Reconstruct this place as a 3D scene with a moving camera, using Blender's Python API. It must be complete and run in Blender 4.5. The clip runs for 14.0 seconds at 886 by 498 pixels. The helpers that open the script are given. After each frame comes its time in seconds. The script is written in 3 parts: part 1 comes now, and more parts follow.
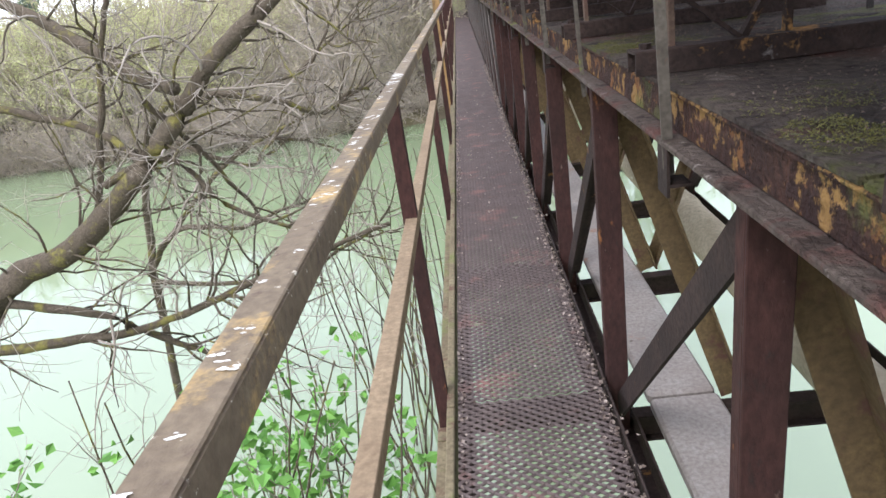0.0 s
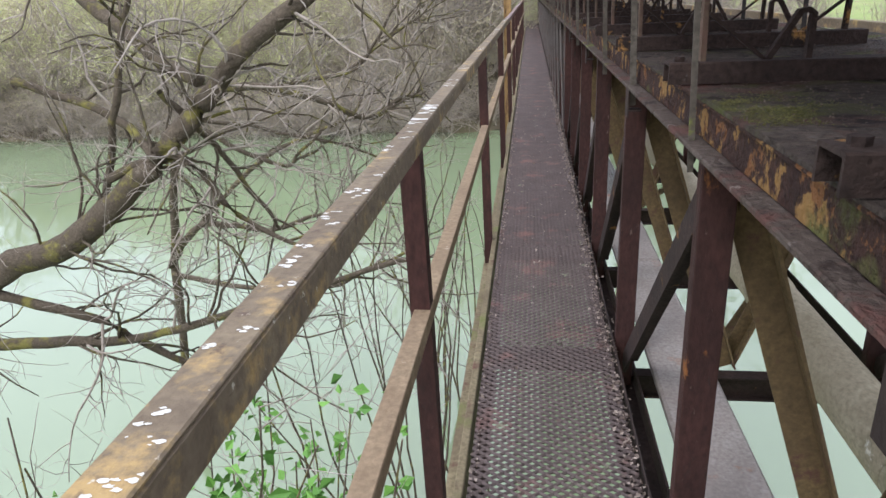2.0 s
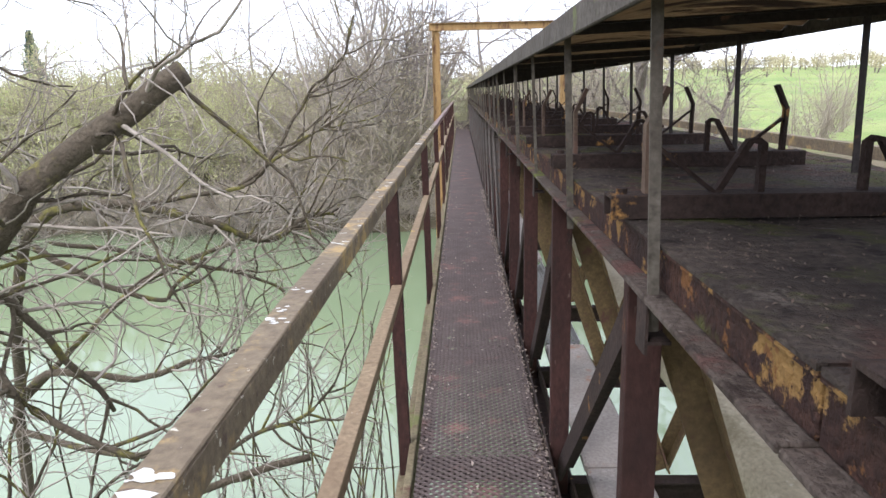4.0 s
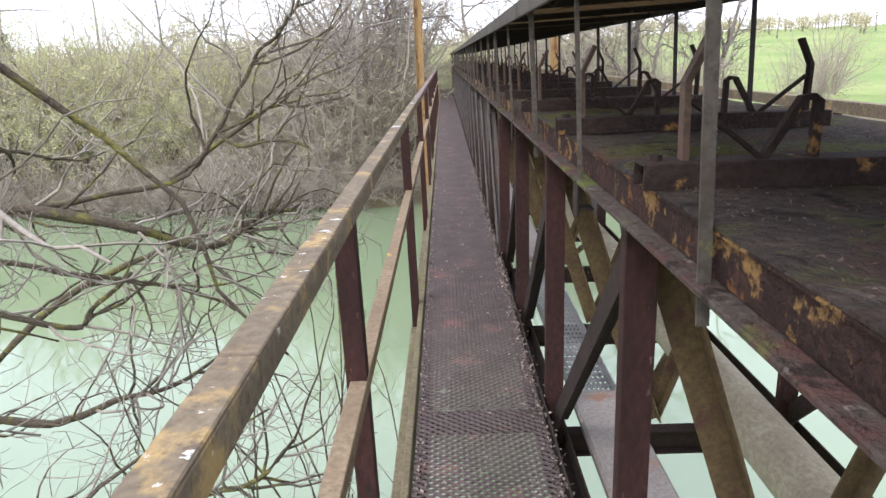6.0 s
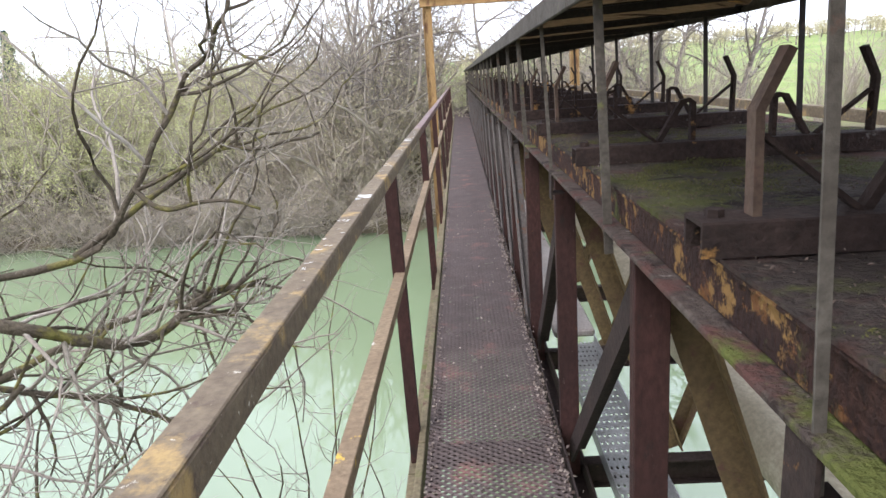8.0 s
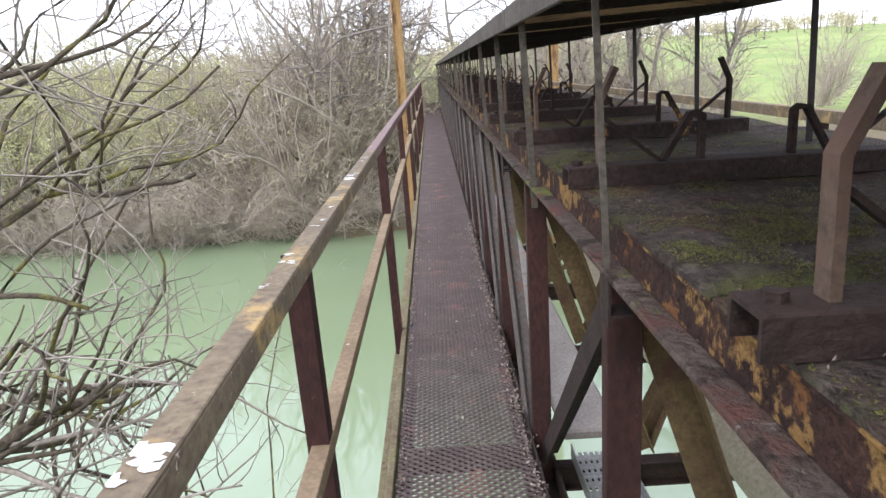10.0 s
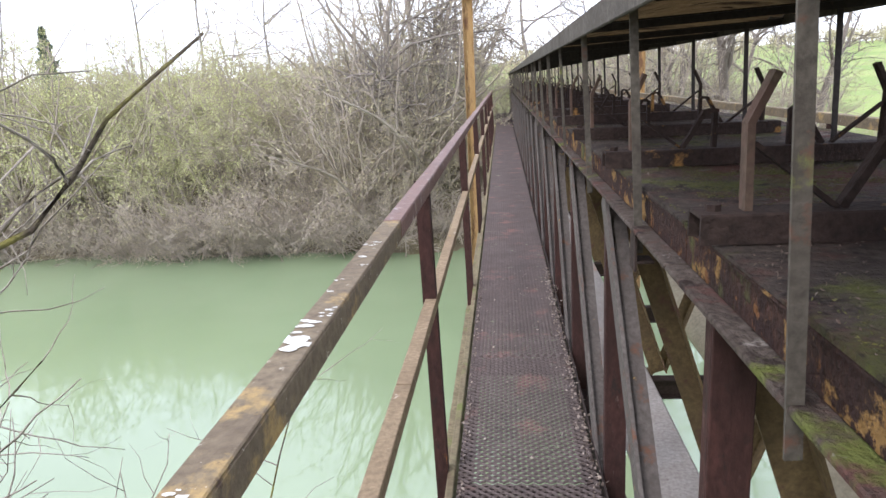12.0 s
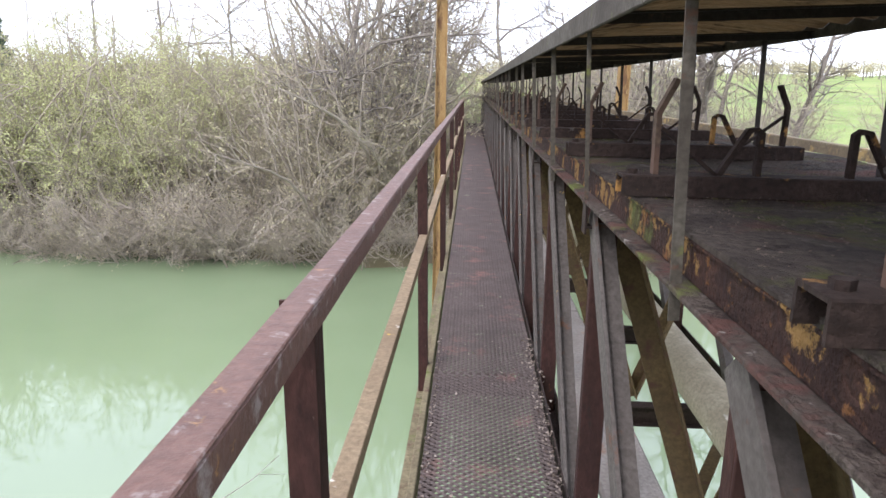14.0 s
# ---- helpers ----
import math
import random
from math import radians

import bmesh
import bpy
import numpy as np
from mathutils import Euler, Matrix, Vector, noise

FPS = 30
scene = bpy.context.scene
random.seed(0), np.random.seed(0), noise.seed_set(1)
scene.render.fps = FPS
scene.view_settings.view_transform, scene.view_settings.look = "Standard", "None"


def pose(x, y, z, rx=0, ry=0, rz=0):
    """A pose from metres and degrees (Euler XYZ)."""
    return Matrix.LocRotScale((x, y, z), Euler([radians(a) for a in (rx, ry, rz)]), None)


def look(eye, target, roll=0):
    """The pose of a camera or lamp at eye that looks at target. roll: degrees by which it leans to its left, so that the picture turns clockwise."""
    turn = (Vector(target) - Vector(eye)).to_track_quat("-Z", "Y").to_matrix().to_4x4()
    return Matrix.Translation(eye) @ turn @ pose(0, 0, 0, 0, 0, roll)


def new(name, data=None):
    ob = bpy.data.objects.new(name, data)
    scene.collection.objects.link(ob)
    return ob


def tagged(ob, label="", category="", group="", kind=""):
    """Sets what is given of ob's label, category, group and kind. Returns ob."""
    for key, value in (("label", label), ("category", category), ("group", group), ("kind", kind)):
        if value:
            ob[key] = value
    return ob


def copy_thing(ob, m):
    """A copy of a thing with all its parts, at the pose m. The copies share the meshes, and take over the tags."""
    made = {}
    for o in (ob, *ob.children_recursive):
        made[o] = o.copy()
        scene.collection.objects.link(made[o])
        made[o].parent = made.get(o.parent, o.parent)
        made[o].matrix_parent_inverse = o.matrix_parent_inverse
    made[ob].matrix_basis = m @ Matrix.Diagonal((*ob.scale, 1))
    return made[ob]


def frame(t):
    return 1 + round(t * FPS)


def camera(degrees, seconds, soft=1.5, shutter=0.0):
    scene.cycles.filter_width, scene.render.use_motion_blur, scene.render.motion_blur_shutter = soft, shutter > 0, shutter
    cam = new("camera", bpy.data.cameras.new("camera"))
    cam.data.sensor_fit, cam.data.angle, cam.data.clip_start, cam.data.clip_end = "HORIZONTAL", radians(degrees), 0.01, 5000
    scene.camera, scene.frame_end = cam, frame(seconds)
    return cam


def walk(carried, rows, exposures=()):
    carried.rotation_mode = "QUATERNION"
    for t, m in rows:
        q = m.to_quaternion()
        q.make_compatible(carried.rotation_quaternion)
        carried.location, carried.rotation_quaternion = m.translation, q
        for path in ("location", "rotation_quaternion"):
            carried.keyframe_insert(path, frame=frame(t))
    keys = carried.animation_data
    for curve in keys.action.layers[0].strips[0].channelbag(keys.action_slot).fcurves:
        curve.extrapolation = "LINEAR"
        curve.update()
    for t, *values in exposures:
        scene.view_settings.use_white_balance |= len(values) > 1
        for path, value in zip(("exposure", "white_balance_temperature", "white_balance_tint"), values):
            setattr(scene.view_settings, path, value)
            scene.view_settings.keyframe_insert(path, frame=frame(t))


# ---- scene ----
cam = camera(66.9, 14.0)
PATH = [
    (0, (0.145, 0.31, 1.492), (0.017, 2.167, 0.761), -8.1),
    (0.5, (0.146, 0.46, 1.498), (-0.138, 2.285, 0.731), -8.1),
    (1, (0.11, 0.615, 1.515), (-0.135, 2.482, 0.842), -5.7),
    (1.5, (0.096, 0.776, 1.496), (0.124, 2.64, 0.772), -1.4),
    (2, (0.164, 1.03, 1.483), (-0.092, 2.883, 0.775), -2.6),
    (2.5, (0.186, 1.314, 1.481), (-0.04, 3.183, 0.805), -2.3),
    (3, (0.155, 1.678, 1.502), (0.0, 3.575, 0.887), -2.1),
    (3.5, (0.181, 2.043, 1.523), (0.037, 3.98, 1.046), -1.4),
    (3.7, (0.18, 2.165, 1.529), (0.076, 4.11, 1.077), -1.1),
    (5.8, (0.126, 3.387, 1.509), (0.144, 5.313, 0.97), -1.3),
    (6, (0.132, 3.525, 1.505), (0.113, 5.449, 0.96), -2.0),
    (6.5, (0.153, 3.84, 1.515), (0.088, 5.768, 0.985), -1.9),
    (7, (0.141, 4.165, 1.522), (0.131, 6.097, 1.004), -1.2),
    (7.5, (0.179, 4.537, 1.535), (0.151, 6.468, 1.014), -2.7),
    (8, (0.183, 4.871, 1.52), (0.11, 6.807, 1.023), -3.7),
    (8.5, (0.158, 5.192, 1.526), (0.261, 7.124, 1.019), -3.1),
    (9, (0.204, 5.567, 1.549), (0.188, 7.505, 1.059), -4.6),
    (9.2, (0.214, 5.679, 1.563), (0.183, 7.621, 1.087), -4.7),
    (11.3, (0.154, 7.167, 1.527), (0.245, 9.07, 0.919), -0.8),
    (11.5, (0.169, 7.322, 1.54), (0.178, 9.244, 0.987), -1.6),
    (12, (0.185, 7.639, 1.54), (-0.002, 9.57, 1.055), -2.9),
    (12.5, (0.169, 7.992, 1.536), (0.154, 9.924, 1.022), -1.6),
    (13, (0.184, 8.325, 1.52), (0.131, 10.273, 1.072), -3.4),
    (13.5, (0.156, 8.728, 1.513), (0.025, 10.671, 1.06), -1.5),
    (14, (0.134, 9.108, 1.501), (0.059, 11.05, 1.031), 1.1),
]
walk(cam, [(t, look(eye, target, roll)) for t, eye, target, roll in PATH], [(0, 1.05, 5880, 15), (0.5, 0.9, 5880, 15), (1, 0.7, 5880, 15), (2, 0.7, 5880, 15), (3.5, 0.82, 5880, 15), (6, 0.9, 5880, 15), (9, 0.96, 5880, 15), (14, 0.93, 5880, 15)])

# ---------------------------------------------------------------- sky and sun
SUN_EL, SUN_AZ = radians(48), radians(215)
sky = bpy.data.worlds.new("overcast_sky")
scene.world = sky
sky.use_nodes = True
wt = sky.node_tree
for n in list(wt.nodes):
    wt.nodes.remove(n)
w_out = wt.nodes.new("ShaderNodeOutputWorld")
w_bg = wt.nodes.new("ShaderNodeBackground")
w_sky = wt.nodes.new("ShaderNodeTexSky")
w_sky.sky_type, w_sky.sun_disc = "NISHITA", False
w_sky.sun_elevation, w_sky.sun_rotation = SUN_EL, SUN_AZ
w_sky.dust_density, w_sky.air_density = 3.0, 1.0
w_mix = wt.nodes.new("ShaderNodeMixRGB")
w_mix.inputs[0].default_value = 0.78
w_mix.inputs[2].default_value = (9.5, 9.7, 10.0, 1)
wt.links.new(w_sky.outputs[0], w_mix.inputs[1])
wt.links.new(w_mix.outputs[0], w_bg.inputs[0])
w_bg.inputs[1].default_value = 0.15
wt.links.new(w_bg.outputs[0], w_out.inputs[0])

sun = new("sun", bpy.data.lights.new("sun", "SUN"))
sun.data.energy, sun.data.angle, sun.data.color = 1.0, radians(14), (1.0, 0.95, 0.88)
sun.rotation_euler = (Vector((math.sin(SUN_AZ) * math.cos(SUN_EL), math.cos(SUN_AZ) * math.cos(SUN_EL), math.sin(SUN_EL)))).to_track_quat("Z", "Y").to_euler()


# ---------------------------------------------------------------- materials
def mat_base(name, rough=0.8, metal=0.0, spec=0.3):
    m = bpy.data.materials.new(name)
    m.use_nodes = True
    nt = m.node_tree
    b = nt.nodes["Principled BSDF"]
    b.inputs["Roughness"].default_value = rough
    b.inputs["Metallic"].default_value = metal
    b.inputs["Specular IOR Level"].default_value = spec
    return m, nt, b


def coords(nt, scale=(1, 1, 1)):
    g = nt.nodes.new("ShaderNodeNewGeometry")
    mp = nt.nodes.new("ShaderNodeMapping")
    mp.inputs["Scale"].default_value = scale
    nt.links.new(g.outputs["Position"], mp.inputs["Vector"])
    return mp.outputs[0]


def noise_mask(nt, vec, scale, lo, hi, detail=6.0, rough=0.6):
    n = nt.nodes.new("ShaderNodeTexNoise")
    n.inputs["Scale"].default_value, n.inputs["Detail"].default_value, n.inputs["Roughness"].default_value = scale, detail, rough
    nt.links.new(vec, n.inputs["Vector"])
    r = nt.nodes.new("ShaderNodeMapRange")
    r.inputs["From Min"].default_value, r.inputs["From Max"].default_value = lo, hi
    nt.links.new(n.outputs["Fac"], r.inputs["Value"])
    return r.outputs[0]


def blend(nt, fac, a, b):
    x = nt.nodes.new("ShaderNodeMixRGB")
    nt.links.new(fac, x.inputs[0])
    for i, c in ((1, a), (2, b)):
        if isinstance(c, tuple):
            x.inputs[i].default_value = (*c, 1)
        else:
            nt.links.new(c, x.inputs[i])
    return x.outputs[0]


def bump(nt, b, fac, strength=0.4, dist=0.004):
    k = nt.nodes.new("ShaderNodeBump")
    k.inputs["Strength"].default_value, k.inputs["Distance"].default_value = strength, dist
    nt.links.new(fac, k.inputs["Height"])
    nt.links.new(k.outputs[0], b.inputs["Normal"])


def layered(name, base, dark, layers, rough=0.8, metal=0.0, spec=0.12, scale=(1, 1, 1), grain=60.0, bstr=0.4, bdist=0.004):
    """A base of two tones with patches over it: (colour, noise scale, from, to)."""
    m, nt, b = mat_base(name, rough, metal, spec)
    v = coords(nt, scale)
    c = blend(nt, noise_mask(nt, v, 5.0, 0.35, 0.7), base, dark)
    g = noise_mask(nt, v, grain, 0.3, 0.75)
    c = blend(nt, g, c, tuple(x * 0.72 for x in dark))
    for col, s, lo, hi in layers:
        c = blend(nt, noise_mask(nt, v, s, lo, hi, 8.0, 0.68), c, col)
    nt.links.new(c, b.inputs["Base Color"])
    bump(nt, b, g, bstr, bdist)
    return m


RUST_RED = layered("rusted_red_paint", (0.075, 0.034, 0.028), (0.038, 0.021, 0.018), [((0.2, 0.085, 0.03), 9, 0.63, 0.68), ((0.03, 0.021, 0.018), 22, 0.58, 0.68), ((0.11, 0.075, 0.06), 40, 0.64, 0.7)], 0.7, scale=(1, 1, 0.45))
RUST_DARK = layered("dark_rusted_steel", (0.06, 0.04, 0.033), (0.03, 0.023, 0.02), [((0.2, 0.1, 0.035), 7, 0.64, 0.68)], 0.8)
BRACE_TAN = layered("ochre_painted_steel", (0.19, 0.135, 0.062), (0.11, 0.078, 0.042), [((0.1, 0.055, 0.04), 11, 0.55, 0.64)], 0.75)
BRACE_GREY = layered("grey_painted_steel", (0.15, 0.13, 0.115), (0.1, 0.085, 0.075), [((0.14, 0.07, 0.045), 10, 0.58, 0.68), ((0.4, 0.26, 0.08), 14, 0.68, 0.71)], 0.7)
CHORD = layered("flaking_yellow_paint_on_rust", (0.085, 0.042, 0.03), (0.03, 0.02, 0.017),
                [((0.24, 0.14, 0.05), 8.0, 0.535, 0.575), ((0.16, 0.075, 0.03), 11, 0.57, 0.61), ((0.035, 0.02, 0.017), 14, 0.55, 0.59), ((0.1, 0.11, 0.035), 2.3, 0.6, 0.68)], 0.85, bstr=0.9, bdist=0.012)
LEDGE = layered("dirty_steel_ledge", (0.13, 0.105, 0.085), (0.06, 0.043, 0.035), [((0.1, 0.05, 0.04), 5, 0.5, 0.6), ((0.035, 0.025, 0.02), 12, 0.55, 0.62), ((0.11, 0.12, 0.032), 3.2, 0.56, 0.63), ((0.24, 0.21, 0.18), 17, 0.63, 0.69)], 0.85, bstr=0.9, bdist=0.01)
RAIL_BROWN = layered("brown_weathered_rail", (0.24, 0.19, 0.125), (0.15, 0.115, 0.08), [((0.36, 0.25, 0.11), 8, 0.54, 0.64), ((0.5, 0.46, 0.37), 45, 0.64, 0.68), ((0.1, 0.07, 0.055), 30, 0.6, 0.7), ((0.72, 0.7, 0.62), 10, 0.72, 0.74)], 0.75)
RAIL_RED = layered("red_weathered_rail", (0.2, 0.11, 0.085), (0.13, 0.07, 0.055), [((0.36, 0.2, 0.08), 14, 0.64, 0.69), ((0.28, 0.23, 0.21), 20, 0.56, 0.66)], 0.55, spec=0.3)
MIDRAIL = layered("tan_lichened_rail", (0.34, 0.26, 0.165), (0.23, 0.165, 0.105), [((0.6, 0.4, 0.08), 6, 0.66, 0.7), ((0.68, 0.64, 0.55), 13, 0.65, 0.7)], 0.85)
STRINGER = layered("mossy_painted_stringer", (0.25, 0.21, 0.125), (0.15, 0.12, 0.075), [((0.13, 0.14, 0.05), 4, 0.55, 0.66), ((0.11, 0.06, 0.045), 9, 0.58, 0.68)], 0.85)
MESH = layered("rusty_expanded_metal", (0.13, 0.097, 0.085), (0.08, 0.057, 0.05), [((0.2, 0.1, 0.08), 3, 0.55, 0.7), ((0.2, 0.2, 0.13), 7, 0.62, 0.7)], 0.6, metal=0.2, spec=0.5)
DECK = layered("dirt_covered_plate", (0.105, 0.083, 0.067), (0.045, 0.035, 0.029),
               [((0.09, 0.043, 0.033), 1.6, 0.52, 0.62), ((0.075, 0.078, 0.024), 2.8, 0.53, 0.62), ((0.15, 0.13, 0.11), 7, 0.6, 0.72), ((0.024, 0.018, 0.015), 10, 0.58, 0.64)], 0.95, grain=45, bstr=1.0, bdist=0.016)
ROOF = layered("rust_stained_roof_sheet", (0.34, 0.26, 0.165), (0.22, 0.165, 0.105), [((0.07, 0.048, 0.037), 4.0, 0.52, 0.6), ((0.04, 0.03, 0.025), 9, 0.6, 0.66), ((0.32, 0.21, 0.09), 5, 0.64, 0.7)], 0.8, scale=(0.5, 2.4, 1))
ROOF_TOP = layered("weathered_roof_edge", (0.13, 0.115, 0.095), (0.07, 0.058, 0.048), [((0.12, 0.13, 0.05), 6, 0.62, 0.7)], 0.85)
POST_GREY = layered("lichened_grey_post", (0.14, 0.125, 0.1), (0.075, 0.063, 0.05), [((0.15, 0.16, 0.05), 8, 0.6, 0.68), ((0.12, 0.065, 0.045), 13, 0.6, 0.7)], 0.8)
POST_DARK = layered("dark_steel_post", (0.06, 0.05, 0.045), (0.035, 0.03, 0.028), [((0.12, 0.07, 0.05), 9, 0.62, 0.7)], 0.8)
IDLER = layered("rusted_channel_steel", (0.06, 0.04, 0.032), (0.028, 0.02, 0.017), [((0.3, 0.16, 0.05), 5, 0.6, 0.66), ((0.2, 0.18, 0.16), 9, 0.64, 0.72)], 0.85, bstr=0.7, bdist=0.006)
IDLER_TAN = layered("bracket_with_old_yellow_paint", (0.14, 0.1, 0.068), (0.075, 0.05, 0.038), [((0.1, 0.062, 0.046), 9, 0.48, 0.56)], 0.85)
PIPE = layered("stained_cream_pipe", (0.47, 0.41, 0.29), (0.33, 0.28, 0.19), [((0.22, 0.19, 0.12), 4, 0.55, 0.68), ((0.62, 0.58, 0.48), 8, 0.64, 0.7)], 0.7, scale=(1, 0.7, 1))
PLANK = layered("grey_cover_plate", (0.36, 0.33, 0.3), (0.27, 0.235, 0.21), [((0.27, 0.16, 0.11), 4, 0.6, 0.68), ((0.12, 0.1, 0.085), 11, 0.66, 0.7)], 0.7)
TRAY = layered("galvanised_perforated_tray", (0.4, 0.4, 0.39), (0.28, 0.275, 0.265), [((0.14, 0.11, 0.09), 9, 0.64, 0.7)], 0.45, metal=0.5)
POLE = layered("orange_rusted_yellow_pole", (0.46, 0.31, 0.14), (0.34, 0.21, 0.09), [((0.16, 0.09, 0.05), 3, 0.52, 0.6), ((0.6, 0.46, 0.24), 6, 0.62, 0.7)], 0.8, scale=(2, 2, 0.5))
BARK = layered("mossy_grey_bark", (0.165, 0.135, 0.095), (0.085, 0.068, 0.05), [((0.2, 0.18, 0.055), 5, 0.53, 0.64), ((0.34, 0.31, 0.25), 9, 0.64, 0.72)], 0.95, bstr=0.8, bdist=0.01)
TWIG = layered("pale_bare_twig", (0.44, 0.39, 0.33), (0.3, 0.255, 0.205), [((0.42, 0.38, 0.32), 2, 0.58, 0.7)], 0.9)
BANK_TWIG = layered("brown_thicket_twig", (0.5, 0.43, 0.36), (0.35, 0.295, 0.24), [((0.4, 0.35, 0.28), 0.5, 0.52, 0.66)], 0.9)
DARK_TWIG = layered("dark_tree_twig", (0.29, 0.255, 0.22), (0.21, 0.18, 0.155), [], 0.9)
LITTER = layered("dead_leaf_litter", (0.2, 0.15, 0.115), (0.12, 0.09, 0.075), [((0.33, 0.28, 0.24), 14, 0.6, 0.68)], 0.95)
LICHEN = layered("pale_lichen", (0.78, 0.77, 0.72), (0.6, 0.58, 0.52), [((0.4, 0.34, 0.27), 60, 0.6, 0.7)], 0.95, grain=120)


def leaf_mat(name, col, dark):
    m, nt, b = mat_base(name, 0.6, 0, 0.3)
    g = nt.nodes.new("ShaderNodeNewGeometry")
    nt.links.new(blend(nt, g.outputs["Random Per Island"], col, dark), b.inputs["Base Color"])
    b.inputs["Transmission Weight"].default_value = 0.0
    return m


LEAF_FRESH = leaf_mat("fresh_green_leaf", (0.15, 0.32, 0.055), (0.08, 0.2, 0.035))
LEAF_BUD = leaf_mat("yellow_green_bud", (0.6, 0.59, 0.28), (0.43, 0.45, 0.2))
LEAF_OLIVE = leaf_mat("olive_bud", (0.52, 0.47, 0.28), (0.38, 0.33, 0.21))
LEAF_DEAD = leaf_mat("dead_leaf", (0.33, 0.27, 0.22), (0.1, 0.07, 0.055))
MOSS = leaf_mat("moss_tuft", (0.12, 0.115, 0.025), (0.045, 0.045, 0.015))
NEEDLE = leaf_mat("dark_conifer_needle", (0.12, 0.16, 0.12), (0.075, 0.11, 0.08))

# water: still, murky green, faintly rippled
WATER, nt, b = mat_base("murky_green_water", 0.02, 0, 1.0)
v = coords(nt, (1, 1, 1))
nt.links.new(blend(nt, noise_mask(nt, v, 0.12, 0.35, 0.7, 3), (0.182, 0.237, 0.13), (0.217, 0.276, 0.155)), b.inputs["Base Color"])
b.inputs["IOR"].default_value = 1.5
bump(nt, b, noise_mask(nt, coords(nt, (0.8, 1.6, 1)), 1.3, 0.2, 0.8, 3.0, 0.5), 0.025, 0.05)

# ground: brown thicket floor by the river, meadow green away from it
GROUND, nt, b = mat_base("bank_and_meadow", 0.95, 0, 0.1)
v = coords(nt)
c1 = blend(nt, noise_mask(nt, v, 0.9, 0.35, 0.7), (0.17, 0.14, 0.095), (0.12, 0.105, 0.06))
c2 = blend(nt, noise_mask(nt, v, 0.08, 0.4, 0.65), (0.21, 0.28, 0.1), (0.31, 0.345, 0.135))
sep = nt.nodes.new("ShaderNodeSeparateXYZ")
nt.links.new(v, sep.inputs[0])
mr = nt.nodes.new("ShaderNodeMapRange")
mr.inputs["From Min"].default_value, mr.inputs["From Max"].default_value = 36, 44
nt.links.new(sep.outputs["Y"], mr.inputs["Value"])
nt.links.new(blend(nt, mr.outputs[0], c1, c2), b.inputs["Base Color"])
bump(nt, b, noise_mask(nt, v, 6, 0.3, 0.7), 0.6, 0.08)


# ---------------------------------------------------------------- mesh helpers
def mesh_of(bm, name, material, smooth=False):
    me = bpy.data.meshes.new(name)
    bm.to_mesh(me)
    bm.free()
    me.materials.append(material)
    if smooth:
        me.polygons.foreach_set("use_smooth", [True] * len(me.polygons))
    return me


def part(name, bm, material, parent, label="", smooth=False):
    ob = new(name, mesh_of(bm, name, material, smooth))
    ob.parent = parent
    return tagged(ob, label)


def shared(name, me, parent, x, y, z):
    ob = new(name, me)
    ob.parent, ob.location = parent, (x, y, z)
    return ob


def thing(name, label, category, group="", kind="", at=(0, 0, 0)):
    ob = new(name)
    ob.location = at
    ob.empty_display_size = 0.1
    return tagged(ob, label, category, group, kind)


def box(bm, a, b, bevel=0.0):
    a, b = Vector(a), Vector(b)
    r = bmesh.ops.create_cube(bm, size=1, matrix=Matrix.LocRotScale((a + b) / 2, None, b - a))
    if bevel:
        bmesh.ops.bevel(bm, geom=list({e for w in r["verts"] for e in w.link_edges}), offset=bevel, segments=1, affect="EDGES")
    return bm


def bar(bm, p, q, w, d, side=(1, 0, 0)):
    """A flat bar from p to q, w wide along side, d deep."""
    p, q = Vector(p), Vector(q)
    t = (q - p).normalized()
    s = Vector(side)
    s = (s - t * s.dot(t)).normalized()
    n = t.cross(s)
    m = Matrix((s, n, t)).transposed().to_4x4()
    m.translation = (p + q) / 2
    bmesh.ops.create_cube(bm, size=1, matrix=m @ Matrix.Diagonal((w, d, (q - p).length, 1)))
    return bm


def angle(bm, p, q, w, d, th, side=(1, 0, 0), flip=1):
    """An angle section from p to q: one leg w along side, the other d across it."""
    p, q = Vector(p), Vector(q)
    t = (q - p).normalized()
    s = Vector(side)
    s = (s - t * s.dot(t)).normalized()
    n = t.cross(s) * flip
    bar(bm, p, q, w, th, s)
    o = s * (w / 2 - th / 2) + n * (d / 2 + th / 2)
    bar(bm, p + o, q + o, th, d, s)
    return bm


def tubes(lines, sides=4):
    """One mesh of tapered tubes; each line is (points, radii)."""
    vs, fs = [], []
    for pts, rad in lines:
        base = len(vs)
        n = len(pts)
        for i in range(n):
            t = (pts[min(i + 1, n - 1)] - pts[max(i - 1, 0)])
            t = t.normalized() if t.length > 1e-6 else Vector((0, 0, 1))
            u = t.orthogonal().normalized()
            w = t.cross(u)
            for k in range(sides):
                a = 2 * math.pi * k / sides
                vs.append(pts[i] + (u * math.cos(a) + w * math.sin(a)) * rad[i])
        for i in range(n - 1):
            for k in range(sides):
                k2 = (k + 1) % sides
                fs.append((base + i * sides + k, base + i * sides + k2, base + (i + 1) * sides + k2, base + (i + 1) * sides + k))
        fs.append(tuple(base + (n - 1) * sides + k for k in range(sides)))
    return vs, fs


def tube_mesh(name, lines, material, sides=4):
    vs, fs = tubes(lines, sides)
    me = bpy.data.meshes.new(name)
    me.from_pydata(vs, [], fs)
    me.materials.append(material)
    me.polygons.foreach_set("use_smooth", [True] * len(me.polygons))
    return me


